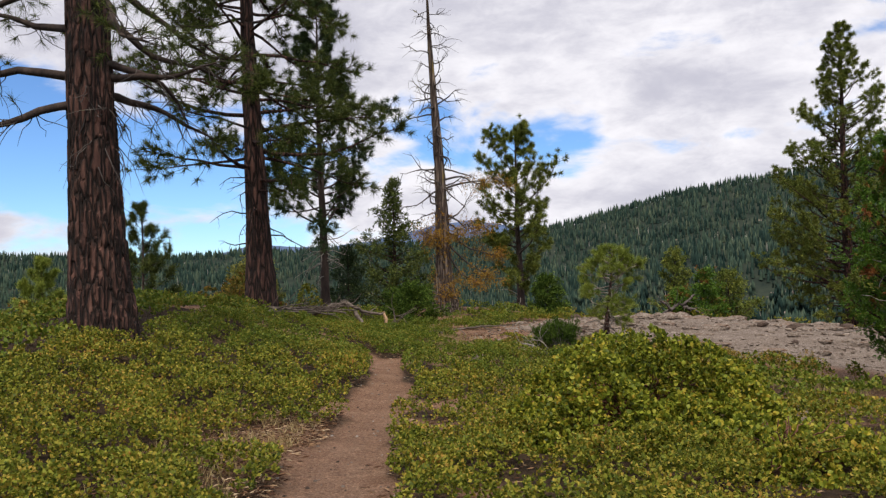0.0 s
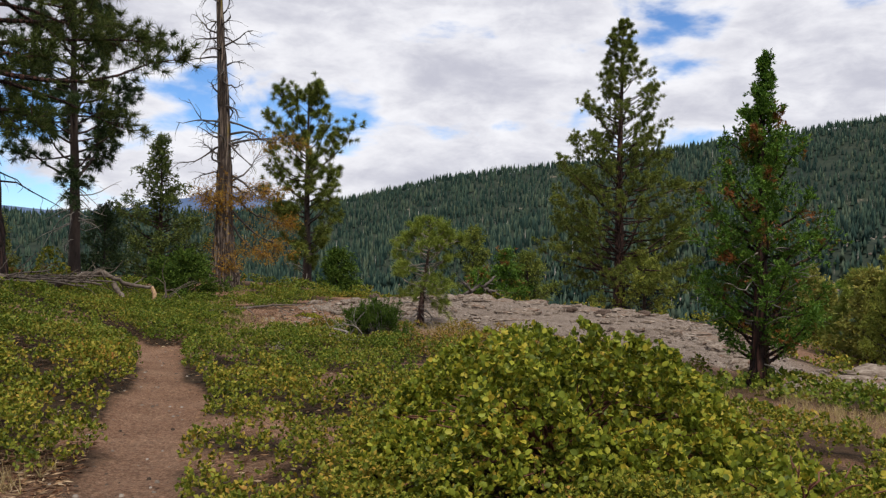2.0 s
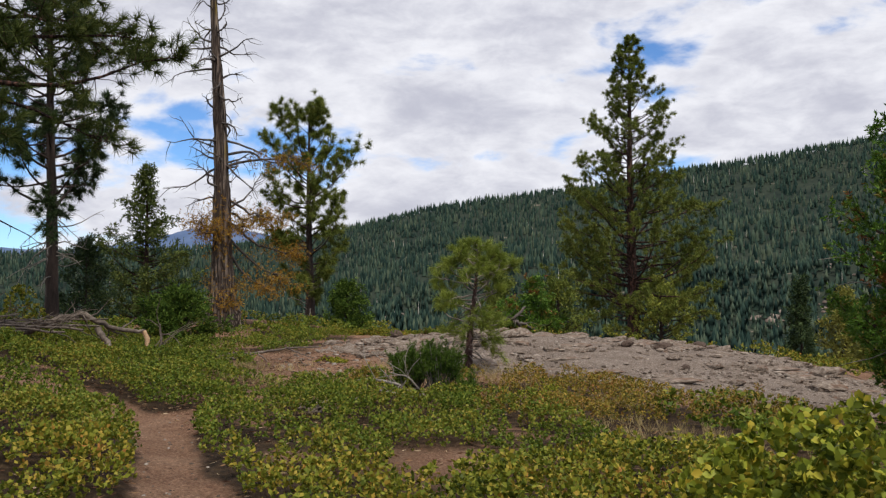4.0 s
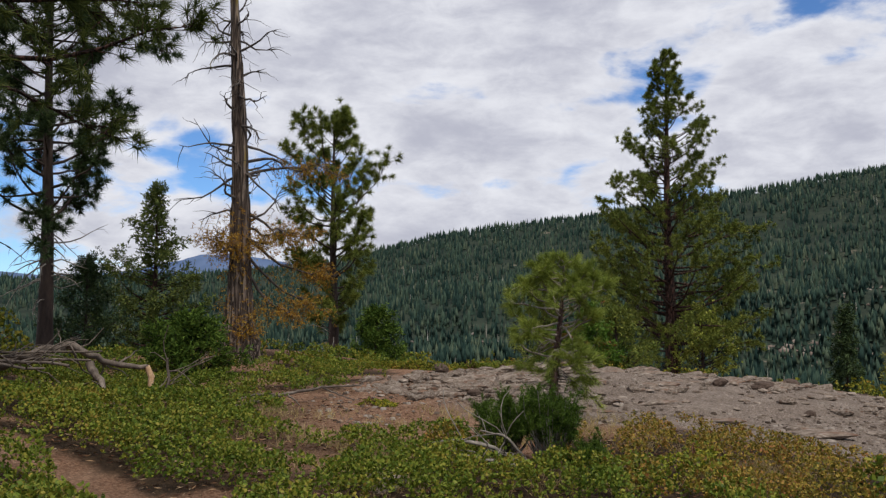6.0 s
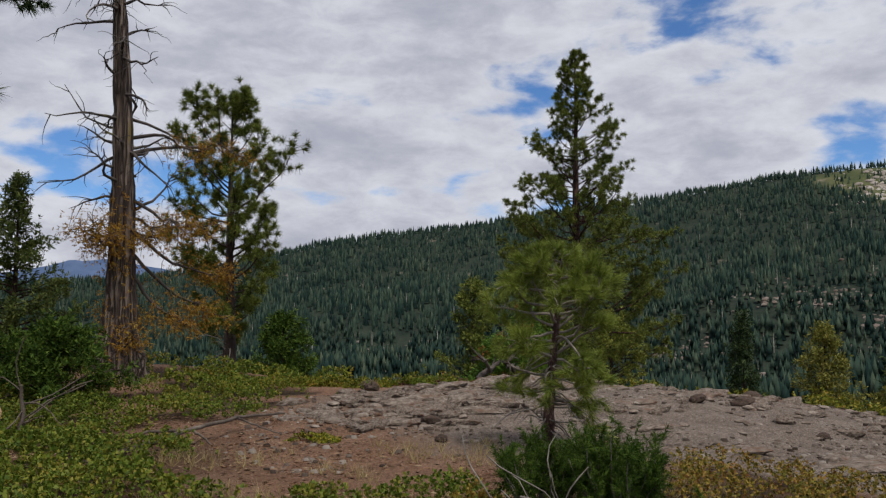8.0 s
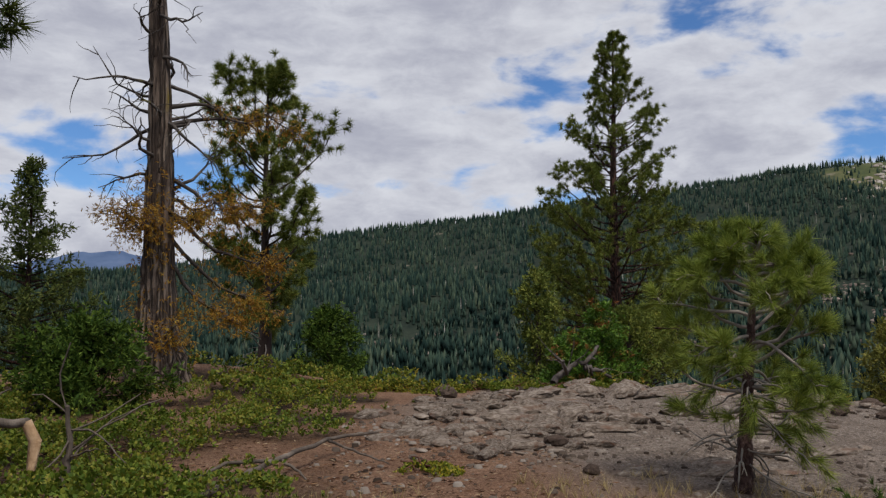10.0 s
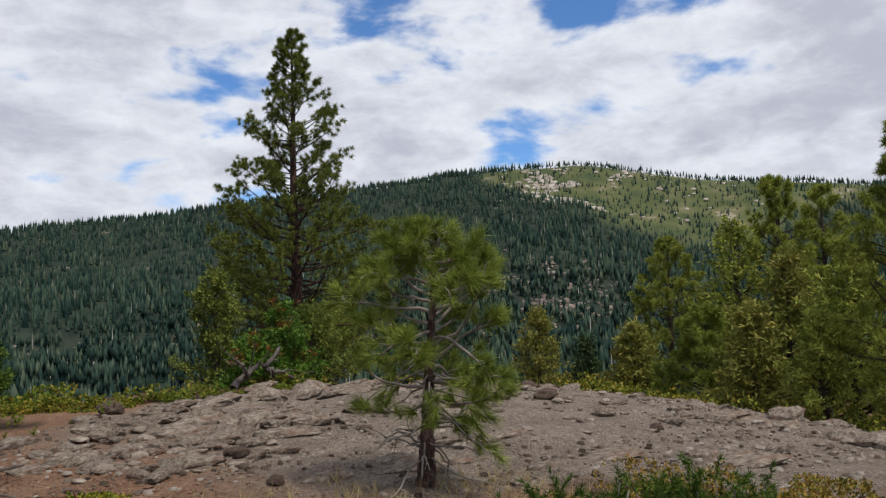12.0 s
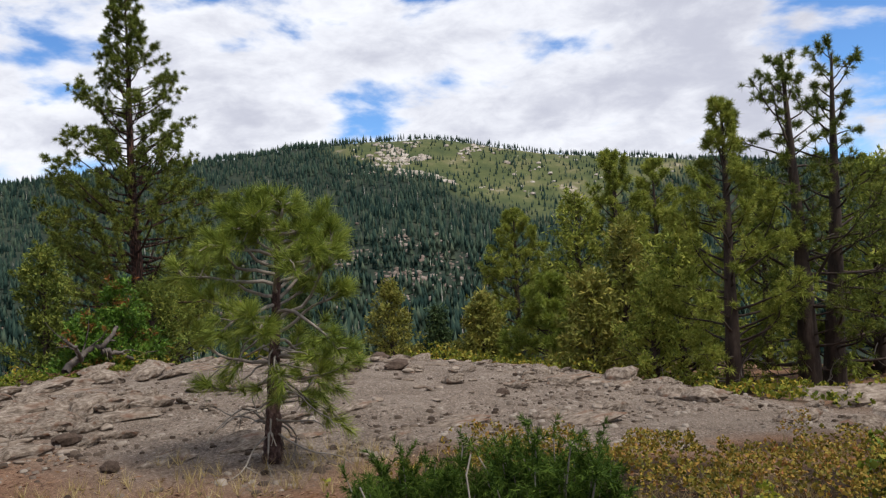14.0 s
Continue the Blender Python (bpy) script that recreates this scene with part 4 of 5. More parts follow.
def snag():
    reseed(6)
    x, y = 0.03, 27.1
    tree = thing("dead_tree", (x, y, ground_at(x, y) - 0.03), "tall weathered dead cedar with broken limbs and moss patches", "dead tree")
    geo, line, radii = trunk_geo(11.6, 0.285, 0.02, (-0.28, 0), 18, 2.05, 0.03, 0.26, 44)
    part("trunk", geo, SNAG_WOOD, tree, shade_smooth=True)
    limb, dry, at, ways = Geo(), Geo(), [], []
    zs = np.sort(rng.uniform(3.1, 11.3, 54))
    for k, z in enumerate(zs):
        p, r = trunk_at(line, radii, z)
        a = k * 2.4 + rng.normal() * 0.4
        length = np.interp(z, [3, 5.5, 7, 9, 12], [1.5, 2.0, 1.6, 1.0, 0.5]) * (0.4 + 0.75 * rng.random())
        limb = Geo()
        pts = bent(p, (np.cos(a), np.sin(a), rng.uniform(-0.45, 0.2)), length, 8, 0.27, rng.uniform(-0.4, 0.9))
        tube(limb, pts, np.linspace(min(r * 0.28, 0.038), 0.006, len(pts)), 5, 0.2)
        for q in range(5):
            bp, bw = along(pts, 0.3 + 0.65 * rng.random())
            tube(limb, bent(bp, bw + rng.normal(size=3) * 0.7 + [0, 0, -0.2], 0.2 + 0.5 * rng.random(), 5, 0.3, -0.6), np.linspace(0.012, 0.003, 6), 3, cap=False)
        part("limb", limb, LIMB_GREY, tree, "grey broken bare limb")
    for z, end in ((2.9, (-0.70, -0.1, 2.85)), (2.7, (-0.60, -0.4, 2.75)), (3.5, (1.55, -0.2, 2.95)), (3.2, (1.05, 0.3, 3.05)), (3.0, (0.55, -0.5, 2.85)), (2.6, (1.75, 0.0, 1.10)), (2.2, (1.20, -0.3, 1.0)), (2.9, (2.05, 0.2, 1.85)), (4.2, (2.20, 0.1, 4.35)), (4.5, (1.55, -0.2, 4.30)), (1.3, (0.20, -0.55, 0.90)), (3.1, (-0.25, -0.55, 2.55))):
        p, r = trunk_at(line, radii, z)
        limb = Geo()
        f = np.linspace(0, 1, 10)[:, None]
        end = np.array(end)
        pts = p + (end - p) * f + np.c_[np.zeros((10, 2)), 0.22 * np.sin(np.pi * f) * (1 if z > 3.6 else -1)] + rng.normal(size=(10, 3)) * 0.075 * f
        tube(limb, pts, np.linspace(0.046, 0.008, len(pts)), 6, 0.3)
        n = 16 + int(11 * np.linalg.norm(end - p))
        for q in range(n):
            bp, bw = along(pts, 0.35 + 0.65 * rng.random() ** 0.6)
            tw = bent(bp, bw + rng.normal(size=3) * 0.9 + [0, 0, -0.15], 0.15 + 0.38 * rng.random(), 4, 0.3, -0.6)
            tube(limb, tw, np.linspace(0.009, 0.003, 5), 3, cap=False)
            for u in (0.4, 0.7, 1.0):
                if rng.random() < (0.9 if z < 4 else 0.4):
                    bp2, bw2 = along(tw, u)
                    at.append(bp2)
                    ways.append(bw2)
        part("limb", limb, LIMB_GREY, tree, "grey bare limb with dead foliage")
    for k in range(150):
        z = 0.5 + 3.0 * rng.random()
        p, r = trunk_at(line, radii, z)
        a = rng.random() * 6.28
        at.append(p + np.array([np.cos(a), np.sin(a), 0]) * (r + 0.12 * rng.random()))
        ways.append(np.array([np.cos(a), np.sin(a), -0.3]))
    at = np.repeat(np.array(at), 4, 0)
    at = at + rng.normal(size=at.shape) * 0.07
    sprays(dry, at, np.repeat(np.array(ways), 4, 0) + rng.normal(size=at.shape) * 0.4, 5, 0.075, 0.014, 0.4)
    part("dead_foliage", dry, DEAD_LEAF, tree, "orange-brown dead foliage sprays")


snag()


def at_bearing(t_eye, bearing, d):
    return t_eye[0] + d * math.sin(radians(bearing)), t_eye[1] + d * math.cos(radians(bearing))


END = (-0.92, 13.4)
# pines and cedars beyond the outcrop
for bearing, d, base, top, r0, wide, kind, leaf, label in (
    (77.2, 18.0, -2.6, 4.1, 0.20, 1.7, "pine", NEEDLE_OLIVE, "dense green pine standing below the outcrop edge"),
    (69.9, 28, -4.5, 4.4, 0.22, 2.0, "pine", NEEDLE_OLIVE, "full green pine on the slope below the outcrop"),
    (72.6, 30, -4.5, 4.2, 0.22, 2.1, "pine", NEEDLE_OLIVE, "full green pine on the slope below the outcrop"),
    (67.2, 27, -4.5, 3.0, 0.2, 1.9, "cedar", NEEDLE_OLIVE, "green cedar on the slope below the outcrop"),
    (62.8, 31, -5.0, 2.7, 0.2, 2.0, "pine", NEEDLE_OLIVE, "full green pine on the slope below the outcrop"),
    (65.0, 22, -2.6, 0.35, 0.1, 1.2, "pine", NEEDLE_YOUNG, "small bright pine behind the outcrop rocks"),
    (70.3, 23, -3.2, 1.8, 0.14, 1.4, "cedar", NEEDLE_YELLOW, "yellowing cedar behind the outcrop rocks"),
    (74.0, 21, -3.2, 1.6, 0.14, 1.6, "cedar", NEEDLE_OLIVE, "green cedar behind the outcrop rocks"),
    (68.0, 20, -2.6, 0.5, 0.1, 1.2, "cedar", NEEDLE_YELLOW, "small yellow-green cedar behind the outcrop rocks"),
    (72.0, 18, -2.4, 0.4, 0.1, 1.2, "cedar", NEEDLE_OLIVE, "small green cedar behind the outcrop rocks"),
    (60.2, 24, -2.6, -0.1, 0.08, 0.9, "cedar", NEEDLE_YELLOW, "small yellow-green cedar at the rocks"),
    (53.7, 34, -4.0, 0.1, 0.12, 1.5, "cedar", NEEDLE_YELLOW, "olive young cedar standing alone below the rocks"),
    (47.5, 52, -6.0, 0.6, 0.15, 2.0, "fir", NEEDLE_BLUE, "dark tiered fir below the rocks"),
    (57.0, 45, -6.0, -1.6, 0.15, 1.8, "fir", NEEDLE_BLUE, "dark tiered fir below the rocks"),
    (79.5, 26, -4.0, 3.0, 0.18, 2.0, "cedar", NEEDLE_OLIVE, "green cedar on the slope behind the twin pines"),
    (86.0, 22, -3.4, 3.0, 0.18, 2.2, "cedar", NEEDLE_OLIVE, "dense green cedar beside the twin pines"),
    (89.5, 24, -3.4, 2.8, 0.18, 2.2, "cedar", NEEDLE_OLIVE, "dense green cedar beside the twin pines"),
    (93.0, 17, -2.2, 2.7, 0.15, 1.8, "cedar", CEDAR_LEAF, "dark green cedar behind a nearer cedar"),
    (101.5, 12, -1.2, 2.3, 0.14, 1.5, "cedar", CEDAR_LEAF, "dark green cedar on the slope"),
    (107, 15, -1.6, 2.2, 0.15, 1.8, "cedar", CEDAR_LEAF, "dark green cedar on the slope"),
    (31.0, 18, -1.6, 1.75, 0.10, 0.9, "cedar", NEEDLE_TALL, "slim olive-green cedar at the outcrop edge"),
    (35.2, 17, -1.5, 0.90, 0.10, 1.1, "cedar", CEDAR_LEAF, "low spreading green cedar beside dead roots"),
    (37.4, 17.6, -1.5, 0.85, 0.10, 1.1, "cedar", NEEDLE_TALL, "low spreading green cedar beside dead roots"),
    (33.4, 16.2, -1.3, 0.25, 0.08, 0.8, "cedar", CEDAR_LEAF, "low green cedar at the outcrop edge"),
    (39.0, 40, -3.0, 0.6, 0.12, 2.2, "cedar", NEEDLE_OLIVE, "spreading green cedar under the tall pine"),
):
    px, py = at_bearing(END, bearing, d)
    h = top - base
    base = min(base, ground_at(px, py))
    h = top - base
    if kind == "pine":
        pine("pine_tree", px, py, h, r0, lambda g, w=wide: w * (1 - g) ** 0.65 + 0.2, label, (0.14, 1.0), int(34 + h * 5.5), 10, 54, 0.17 if d < 20 else 0.21, 0.018 if d < 20 else 0.023, leaf, BARK_DARK, dead=8, base=base, lift=0.6, split=False, puff=1.35)
    elif kind == "cedar":
        cedar("cedar_tree", px, py, h, r0, lambda f, w=wide: w * (1 - f) ** 0.6 + 0.12, label, int(30 + h * 9), 22 if d > 18 else 40, 5, 0.19 if d > 18 else 0.11, 0.048 if d > 18 else 0.027, leaf, BARK_DARK, base=base, lift=0.5)
    else:
        cedar("fir_tree", px, py, h, r0, lambda f, w=wide: w * (1 - f) + 0.1, label, int(40 + h * 8), 24, 5, 0.34, 0.06, leaf, BARK_DARK, base=base, lift=-0.1, slope=-0.05, category="fir tree")

# the twin pines with dry tops
for bearing, d, top, lean in ((81.9, 19.0, 5.2, (-0.3, 0.2)), (83.1, 19.4, 5.3, (0.5, -0.3))):
    px, py = at_bearing(END, bearing, d)
    base = min(-2.9, ground_at(px, py))
    h = top - base
    pine("pine_tree", px, py, h, 0.26, lambda g: np.interp(g, [0, 0.3, 0.6, 0.85, 1], [2.5, 2.4, 1.3, 1.1, 0.5]), "old twin pine with a flat sparse half-dead top", (0.12, 0.99), 62, 12, 40, 0.15, 0.015, NEEDLE_TALL, BARK_DARK, lean, 0.1, 40, base=base, slope=0.1, lumps=0.45, puff=1.3)

# young trees on the knoll's left and behind the old pines
for x, y, base, h, wide, kind, leaf, label in (
    (-12.4, 33, -0.6, 5.2, 1.7, "pine", NEEDLE, "young green pine standing behind the great pine"),
    (-16.1, 32, -0.8, 3.3, 1.2, "pine", NEEDLE_YOUNG, "small bright young pine on the knoll"),
    (-3.7, 31, -1.0, 3.3, 1.2, "cedar", NEEDLE_BLUE, "small dark cedar beside a slender pine"),
    (-1.05, 24.9, -0.4, 1.15, 0.95, "cedar", JUNIPER, "low bushy cedar at the foot of a conifer"),
    (3.9, 30.3, -1.0, 1.9, 0.9, "cedar", JUNIPER, "small green cedar under the bushy pine"),
    (-6.1, 26, 0.0, 2.0, 1.0, "cedar", NEEDLE_YELLOW, "yellow-green young cedar behind the plated pine"),
):
    base = min(base, ground_at(x, y) - 0.03)
    if kind == "pine":
        pine("young_pine", x, y, h, 0.07, lambda g, w=wide: w * (1 - g) ** 0.7 + 0.15, label, (0.12, 1.0), 40, 24, 22, 0.24, 0.015, leaf, BARK_DARK, dead=3, base=base, lift=0.9, split=False)
    else:
        cedar("young_cedar", x, y, h, 0.06, lambda f, w=wide: w * (1 - f) ** 0.6 + 0.1, label, 60, 44, 5, 0.12, 0.026, leaf, BARK_DARK, base=base)

# ---- shrubs ----
reseed(7)


def scatter(x0, x1, y0, y1, density):
    n = int((x1 - x0) * (y1 - y0) * density)
    x, y = rng.uniform(x0, x1, n), rng.uniform(y0, y1, n)
    keep = rng.random(n) < smooth(shrub_cover(x, y), 0.3, 0.65) * (0.02 + 0.98 * smooth(vnoise(x, y, 2.6, 3), 0.40, 0.48))
    return x[keep], y[keep]


def mat_height(x, y):
    return 0.03 + 0.09 * smooth(vnoise(x, y, 1.1, 2), 0.3, 0.7) + 0.23 * smooth(vnoise(x, y, 2.6, 3), 0.39, 0.60)


def carpet(name, boxes, mat, size, label, density, count=7):
    g = Geo()
    for x0, x1, y0, y1 in boxes:
        x, y = scatter(x0, x1, y0, y1, density)
        h = mat_height(x, y) * (0.3 + 0.7 * shrub_cover(x, y))
        z = land(x, y) + h * (0.3 + 0.7 * np.sqrt(rng.random(len(x))))
        w = np.stack([rng.normal(size=len(x)) * 0.5, rng.normal(size=len(x)) * 0.5, np.ones(len(x))], -1)
        shoots(g, np.stack([x, y, z], -1), w, count, size, size * 0.7)
    tagged(part(name, g, mat), label, "low shrub", kind="stuff")


carpet("low_shrub_cover", [(-4, 3.5, 3.4, 9)], LEAF_MAT, 0.029, "dense low evergreen shrub mat beside the trail", 1000, 5)
carpet("low_shrub_cover", [(-5, -4, 3.4, 9), (3.5, 4.5, 3.4, 9), (-5, 3.5, 9, 11.5)], LEAF_MAT, 0.036, "dense low evergreen shrub mat along the trail", 640, 5)
carpet("low_shrub_cover", [(-4.5, 3, 11.5, 16.5)], LEAF_GREEN, 0.031, "dense dark green shrub mat beyond the trail", 800, 5)
carpet("low_shrub_cover", [(-3.5, 4, 16.5, 25.5)], LEAF_GREEN, 0.036, "low green shrub mat in patches on reddish soil", 620, 5)
carpet("low_shrub_cover", [(-13, -5, 6, 16), (4.5, 9, 5, 14), (-13, -3.5, 16, 26), (-3.5, 4, 25.5, 30), (4.5, 9, 3.4, 5)], LEAF_GREEN, 0.064, "low green shrub mat over the knoll", 130, 5)
carpet("low_shrub_cover", [(9, 20, 10, 20), (4, 20, 20, 30)], LEAF_MAT, 0.07, "sparse dark shrubs on the slope below the rim", 45, 5)
carpet("low_shrub_cover", [(-8, 7, -5, 3.4), (-13, -5, 0, 6)], LEAF_GREEN, 0.10, "low shrub mat where the trail comes from", 45, 5)
carpet("golden_shrub_cover", [(2.2, 10, 13, 17)], LEAF_GOLD, 0.027, "low golden-green shrub mat at the outcrop edge", 620, 5)


def mound_bush(name, x, y, rx, ry, h, count, size, mat, label, stems=40, oval=False):
    tree = thing(name, (x, y, ground_at(x, y) - 0.01), label, "shrub")
    g, s = Geo(), Geo()
    a, r = rng.random(count) * 6.283, np.sqrt(rng.random(count))
    edge = 0.8 + 0.4 * vnoise(3 + 1.5 * np.cos(a), 5 + 1.5 * np.sin(a) + x, 1.3, 2)
    px, py = rx * r * np.cos(a) * edge, ry * r * np.sin(a) * edge
    gap = vnoise(px + x + 9, py + y, 2.4, 3) > 0.36
    px, py, r, count = px[gap], py[gap], r[gap], int(gap.sum())
    topz = h * (1 - r ** 2.6) * (0.5 + 0.9 * smooth(vnoise(px + x, py + y, 2.2, 3), 0.25, 0.75))
    z = topz * (1 - 0.5 * rng.random(count) ** 2)
    w = np.stack([px / rx * 0.8 + rng.normal(size=count) * 0.45, py / ry * 0.8 + rng.normal(size=count) * 0.45, np.full(count, 0.8)], -1)
    shoots(g, np.stack([px, py, np.maximum(z, 0.03)], -1), w, 7, size, size * 0.78, 1.0, oval)
    for k in range(stems):
        a = rng.random() * 6.283
        q = rng.random() ** 0.5
        end = np.array([rx * q * np.cos(a), ry * q * np.sin(a), h * 0.75 * (1 - q ** 2) + 0.05])
        pts = np.stack([end * f * [1, 1, 1] + [0, 0, 0.12 * h * math.sin(3.14 * f)] + rng.normal(size=3) * 0.02 for f in np.linspace(0, 1, 6)])
        tube(s, pts, np.linspace(0.012, 0.004, 6), 4, cap=False)
    tagged(part("stemwork", s, RED_STEM, tree), kind="stuff")
    part("foliage", g, mat, tree)
    return tree


mound_bush("manzanita_bush", 1.8, 7.5, 1.5, 1.35, 0.72, 7000, 0.040, LEAF_BUSH, "large rounded manzanita bush with bright green and yellow leaves", 170, True)
mound_bush("manzanita_bush", 2.6, 6.2, 0.95, 0.85, 0.40, 1300, 0.042, LEAF_BUSH, "low manzanita bush with bright green leaves", 40, True)
for x, y, r, h, leaf in ((-11.6, 22, 1.6, 0.95, LEAF_GOLD), (-5.6, 21.5, 1.3, 0.75, LEAF_GOLD), (-3.7, 21.5, 0.7, 0.7, LEAF_MAT), (1.25, 15.2, 0.35, 0.38, LEAF_GOLD), (3.3, 14.4, 0.45, 0.4, LEAF_BUSH), (1.6, 19.55, 0.32, 0.2, LEAF_BUSH)):
    mound_bush("bush", x, y, r, r * 0.8, h, int(60 + 420 * r) if r > 0.6 else 260, 0.05 + 0.016 * r if r > 0.6 else 0.028, leaf, "rounded yellow-green bush growing on the knoll", 20 if r > 0.6 else 5)


for deg, d, r in ((12, 13.6, 0.5), (15.5, 13.4, 0.45), (18.5, 13.2, 0.4), (21, 13.2, 0.35), (24, 13.0, 0.42), (26.5, 13.2, 0.38), (29, 13.4, 0.45), (31.5, 13.6, 0.4), (34, 13.8, 0.36)):
    px, py = at_bearing(END, deg, d)
    mound_bush("low_bush", px, py, r * 1.5, r * 0.8, 0.15 + 0.2 * (r - 0.3), int(420 * r / 0.4), 0.034, LEAF_MAT if int(deg) % 3 == 0 else LEAF_GREEN, "low green shrub along the rim of the outcrop", 8)


def needle_bush(x, y, r, h, count, label):
    """A dark young-conifer bush of upright bottle-brush shoots on bare stems."""
    tree = thing("juniper_bush", (x, y, ground_at(x, y) - 0.02), label, "shrub")
    s, g, at, ways = Geo(), Geo(), [], []
    for k in range(count):
        a, q = rng.random() * 6.283, rng.random() ** 0.6
        tall = 1.0 if k % 9 == 0 else 0.84
        end = np.array([np.cos(a) * q * r, np.sin(a) * q * r, h * tall * (0.52 + 0.48 * rng.random() * (1 - 0.4 * q))])
        pts = np.stack([end * [f ** 0.7, f ** 0.7, f] + rng.normal(size=3) * 0.012 for f in np.linspace(0, 1, 6)])
        tube(s, pts, np.linspace(0.009, 0.003, 6), 4, cap=False)
        for m in range(8):
            bp, bw = along(pts, 1.0 if m == 0 else 0.62 + 0.38 * rng.random())
            w = unit(bw * 0.5 + rng.normal(size=3) * 0.7 + [0, 0, 0.4])
            reach_ = 0.05 + 0.05 * rng.random()
            for u in (0.0, 0.35, 0.7, 1.0):
                at.append(bp + w * reach_ * u)
                ways.append(w)
    needles(g, at, ways, 15, 0.048, 0.0048, 0.85, 0.1)
    tagged(part("stemwork", s, TWIG, tree), kind="stuff")
    part("foliage", g, JUNIPER, tree)


needle_bush(2.2, 14.95, 0.32, 1.0, 80, "dark green bushy young conifer with bare lower twigs")
needle_bush(2.0, 15.5, 0.32, 0.82, 70, "low dark green conifer shrub among golden shrubs")
needle_bush(2.4, 14.62, 0.18, 0.42, 24, "small dark green conifer shrub at the foot of a bush")


def grass(name, boxes, density, length, label):
    g = Geo()
    for x0, x1, y0, y1 in boxes:
        n = int((x1 - x0) * (y1 - y0) * density)
        x, y = rng.uniform(x0, x1, n), rng.uniform(y0, y1, n)
        keep = (vnoise(x, y, 1.3, 3) > 0.5) & (trail_gap(x, y) > 0.45)
        x, y = x[keep], y[keep]
        z = ground_all(x, y)
        needles(g, np.stack([x, y, z], -1), np.tile([0, 0, 1.0], (len(x), 1)), 7, length, 0.005, 0.55, 0.0)
    tagged(part(name, g, GRASS_DRY), label, "grass", kind="stuff")


grass("dry_grass", [(-0.6, 4.5, 14, 18.8), (3, 8, 8, 15), (-2.4, -1.2, 4.5, 9)], 70, 0.16, "sparse dry straw-coloured grass tufts")

# ---- rocks ----
def rock_mesh(name, mat, seed, flat=0.6, detail=2):
    """An angular boulder: the hull of scattered points, roughened."""
    r = random.Random(seed)
    bm = bmesh.new()
    for _ in range(20):
        d = Vector((r.gauss(0, 1), r.gauss(0, 1), r.gauss(0, 1))).normalized() * r.uniform(0.82, 1.1)
        bm.verts.new((d.x, d.y, d.z * flat))
    got = bmesh.ops.convex_hull(bm, input=bm.verts[:])
    loose = [v for v in bm.verts if not v.link_faces]
    bmesh.ops.delete(bm, geom=loose, context="VERTS")
    bmesh.ops.subdivide_edges(bm, edges=bm.edges[:], cuts=detail, use_grid_fill=True, smooth=0.45)
    off = Vector((seed * 7.3, seed * 3.1, seed * 5.7))
    for v in bm.verts:
        v.co *= 1 + 0.24 * noise.fractal(v.co * 1.5 + off, 1.0, 2.0, 4)
        v.co.z += 0.05 * math.sin(v.co.z * 14 + v.co.x * 3 + seed)
    bmesh.ops.triangulate(bm, faces=bm.faces[:])
    me = bpy.data.meshes.new(name)
    bm.to_mesh(me)
    bm.free()
    me.materials.append(mat)
    return me


ROCKS = [rock_mesh("rock", ROCK, s, f) for s, f in ((1, 0.6), (2, 0.42), (3, 0.55), (4, 0.4), (5, 0.65), (6, 0.5), (7, 0.45), (8, 0.6))]
DARKS = [rock_mesh("dark_rock", ROCK_DARK, s, f) for s, f in ((11, 0.6), (12, 0.75))]


def rock(x, y, sx, sy, sz, turn, mesh, label, sink=0.35, tip=0.0, group="outcrop rocks", name="rock"):
    ob = new(name, mesh)
    ob.matrix_basis = pose(x, y, ground_at(x, y) + sz * mesh_flat(mesh) * (1 - 2 * sink), tip, tip * 0.5, turn) @ Matrix.Diagonal((sx, sy, sz, 1))
    return tagged(ob, label, "rock", group)


def mesh_flat(mesh):
    return max(v.co.z for v in mesh.vertices)


# ledges of the crest and of the middle outcrop
rr = random.Random(4)
rubble = []
for cx, cy, sx, sy, n, big in ((3.4, 22.0, 0.7, 0.5, 26, 0.26), (4.2, 21.4, 0.55, 0.45, 26, 0.26), (3.6, 21.6, 0.9, 0.7, 80, 0.16), (2.6, 20.9, 0.5, 0.35, 26, 0.20), (2.9, 20.2, 0.8, 0.3, 24, 0.14), (8.2, 24.0, 2.2, 0.6, 50, 0.16), (9.5, 20.5, 2.5, 1.6, 60, 0.10), (5.4, 23.6, 1.0, 0.4, 26, 0.30), (8.2, 24.4, 2.0, 0.45, 24, 0.30), (11.2, 22.4, 1.0, 0.8, 20, 0.28), (9.0, 20.2, 2.6, 1.2, 24, 0.18), (11.2, 18.8, 0.8, 1.0, 14, 0.22), (6.5, 19.2, 2.2, 1.2, 26, 0.13), (9.6, 17.2, 0.8, 1.0, 26, 0.14)):
    for _ in range(n):
        x, y = rr.gauss(cx, sx), rr.gauss(cy, sy)
        if float(bare_rock(np.array([x]), np.array([y]))[0]) < 0.4:
            continue
        s = big * (0.25 + 0.8 * rr.random() ** 1.6)
        if s < 0.09:
            rubble.append((x, y, s, rr.uniform(0, 6.28), rr.randrange(8)))
            continue
        rock(x, y, s * rr.uniform(0.9, 1.6), s, s * rr.uniform(0.55, 1.0), rr.uniform(-60, 60), rr.choice(ROCKS), "weathered grey-pink granite ledge stone on the outcrop", 0.42, rr.uniform(-18, 18))
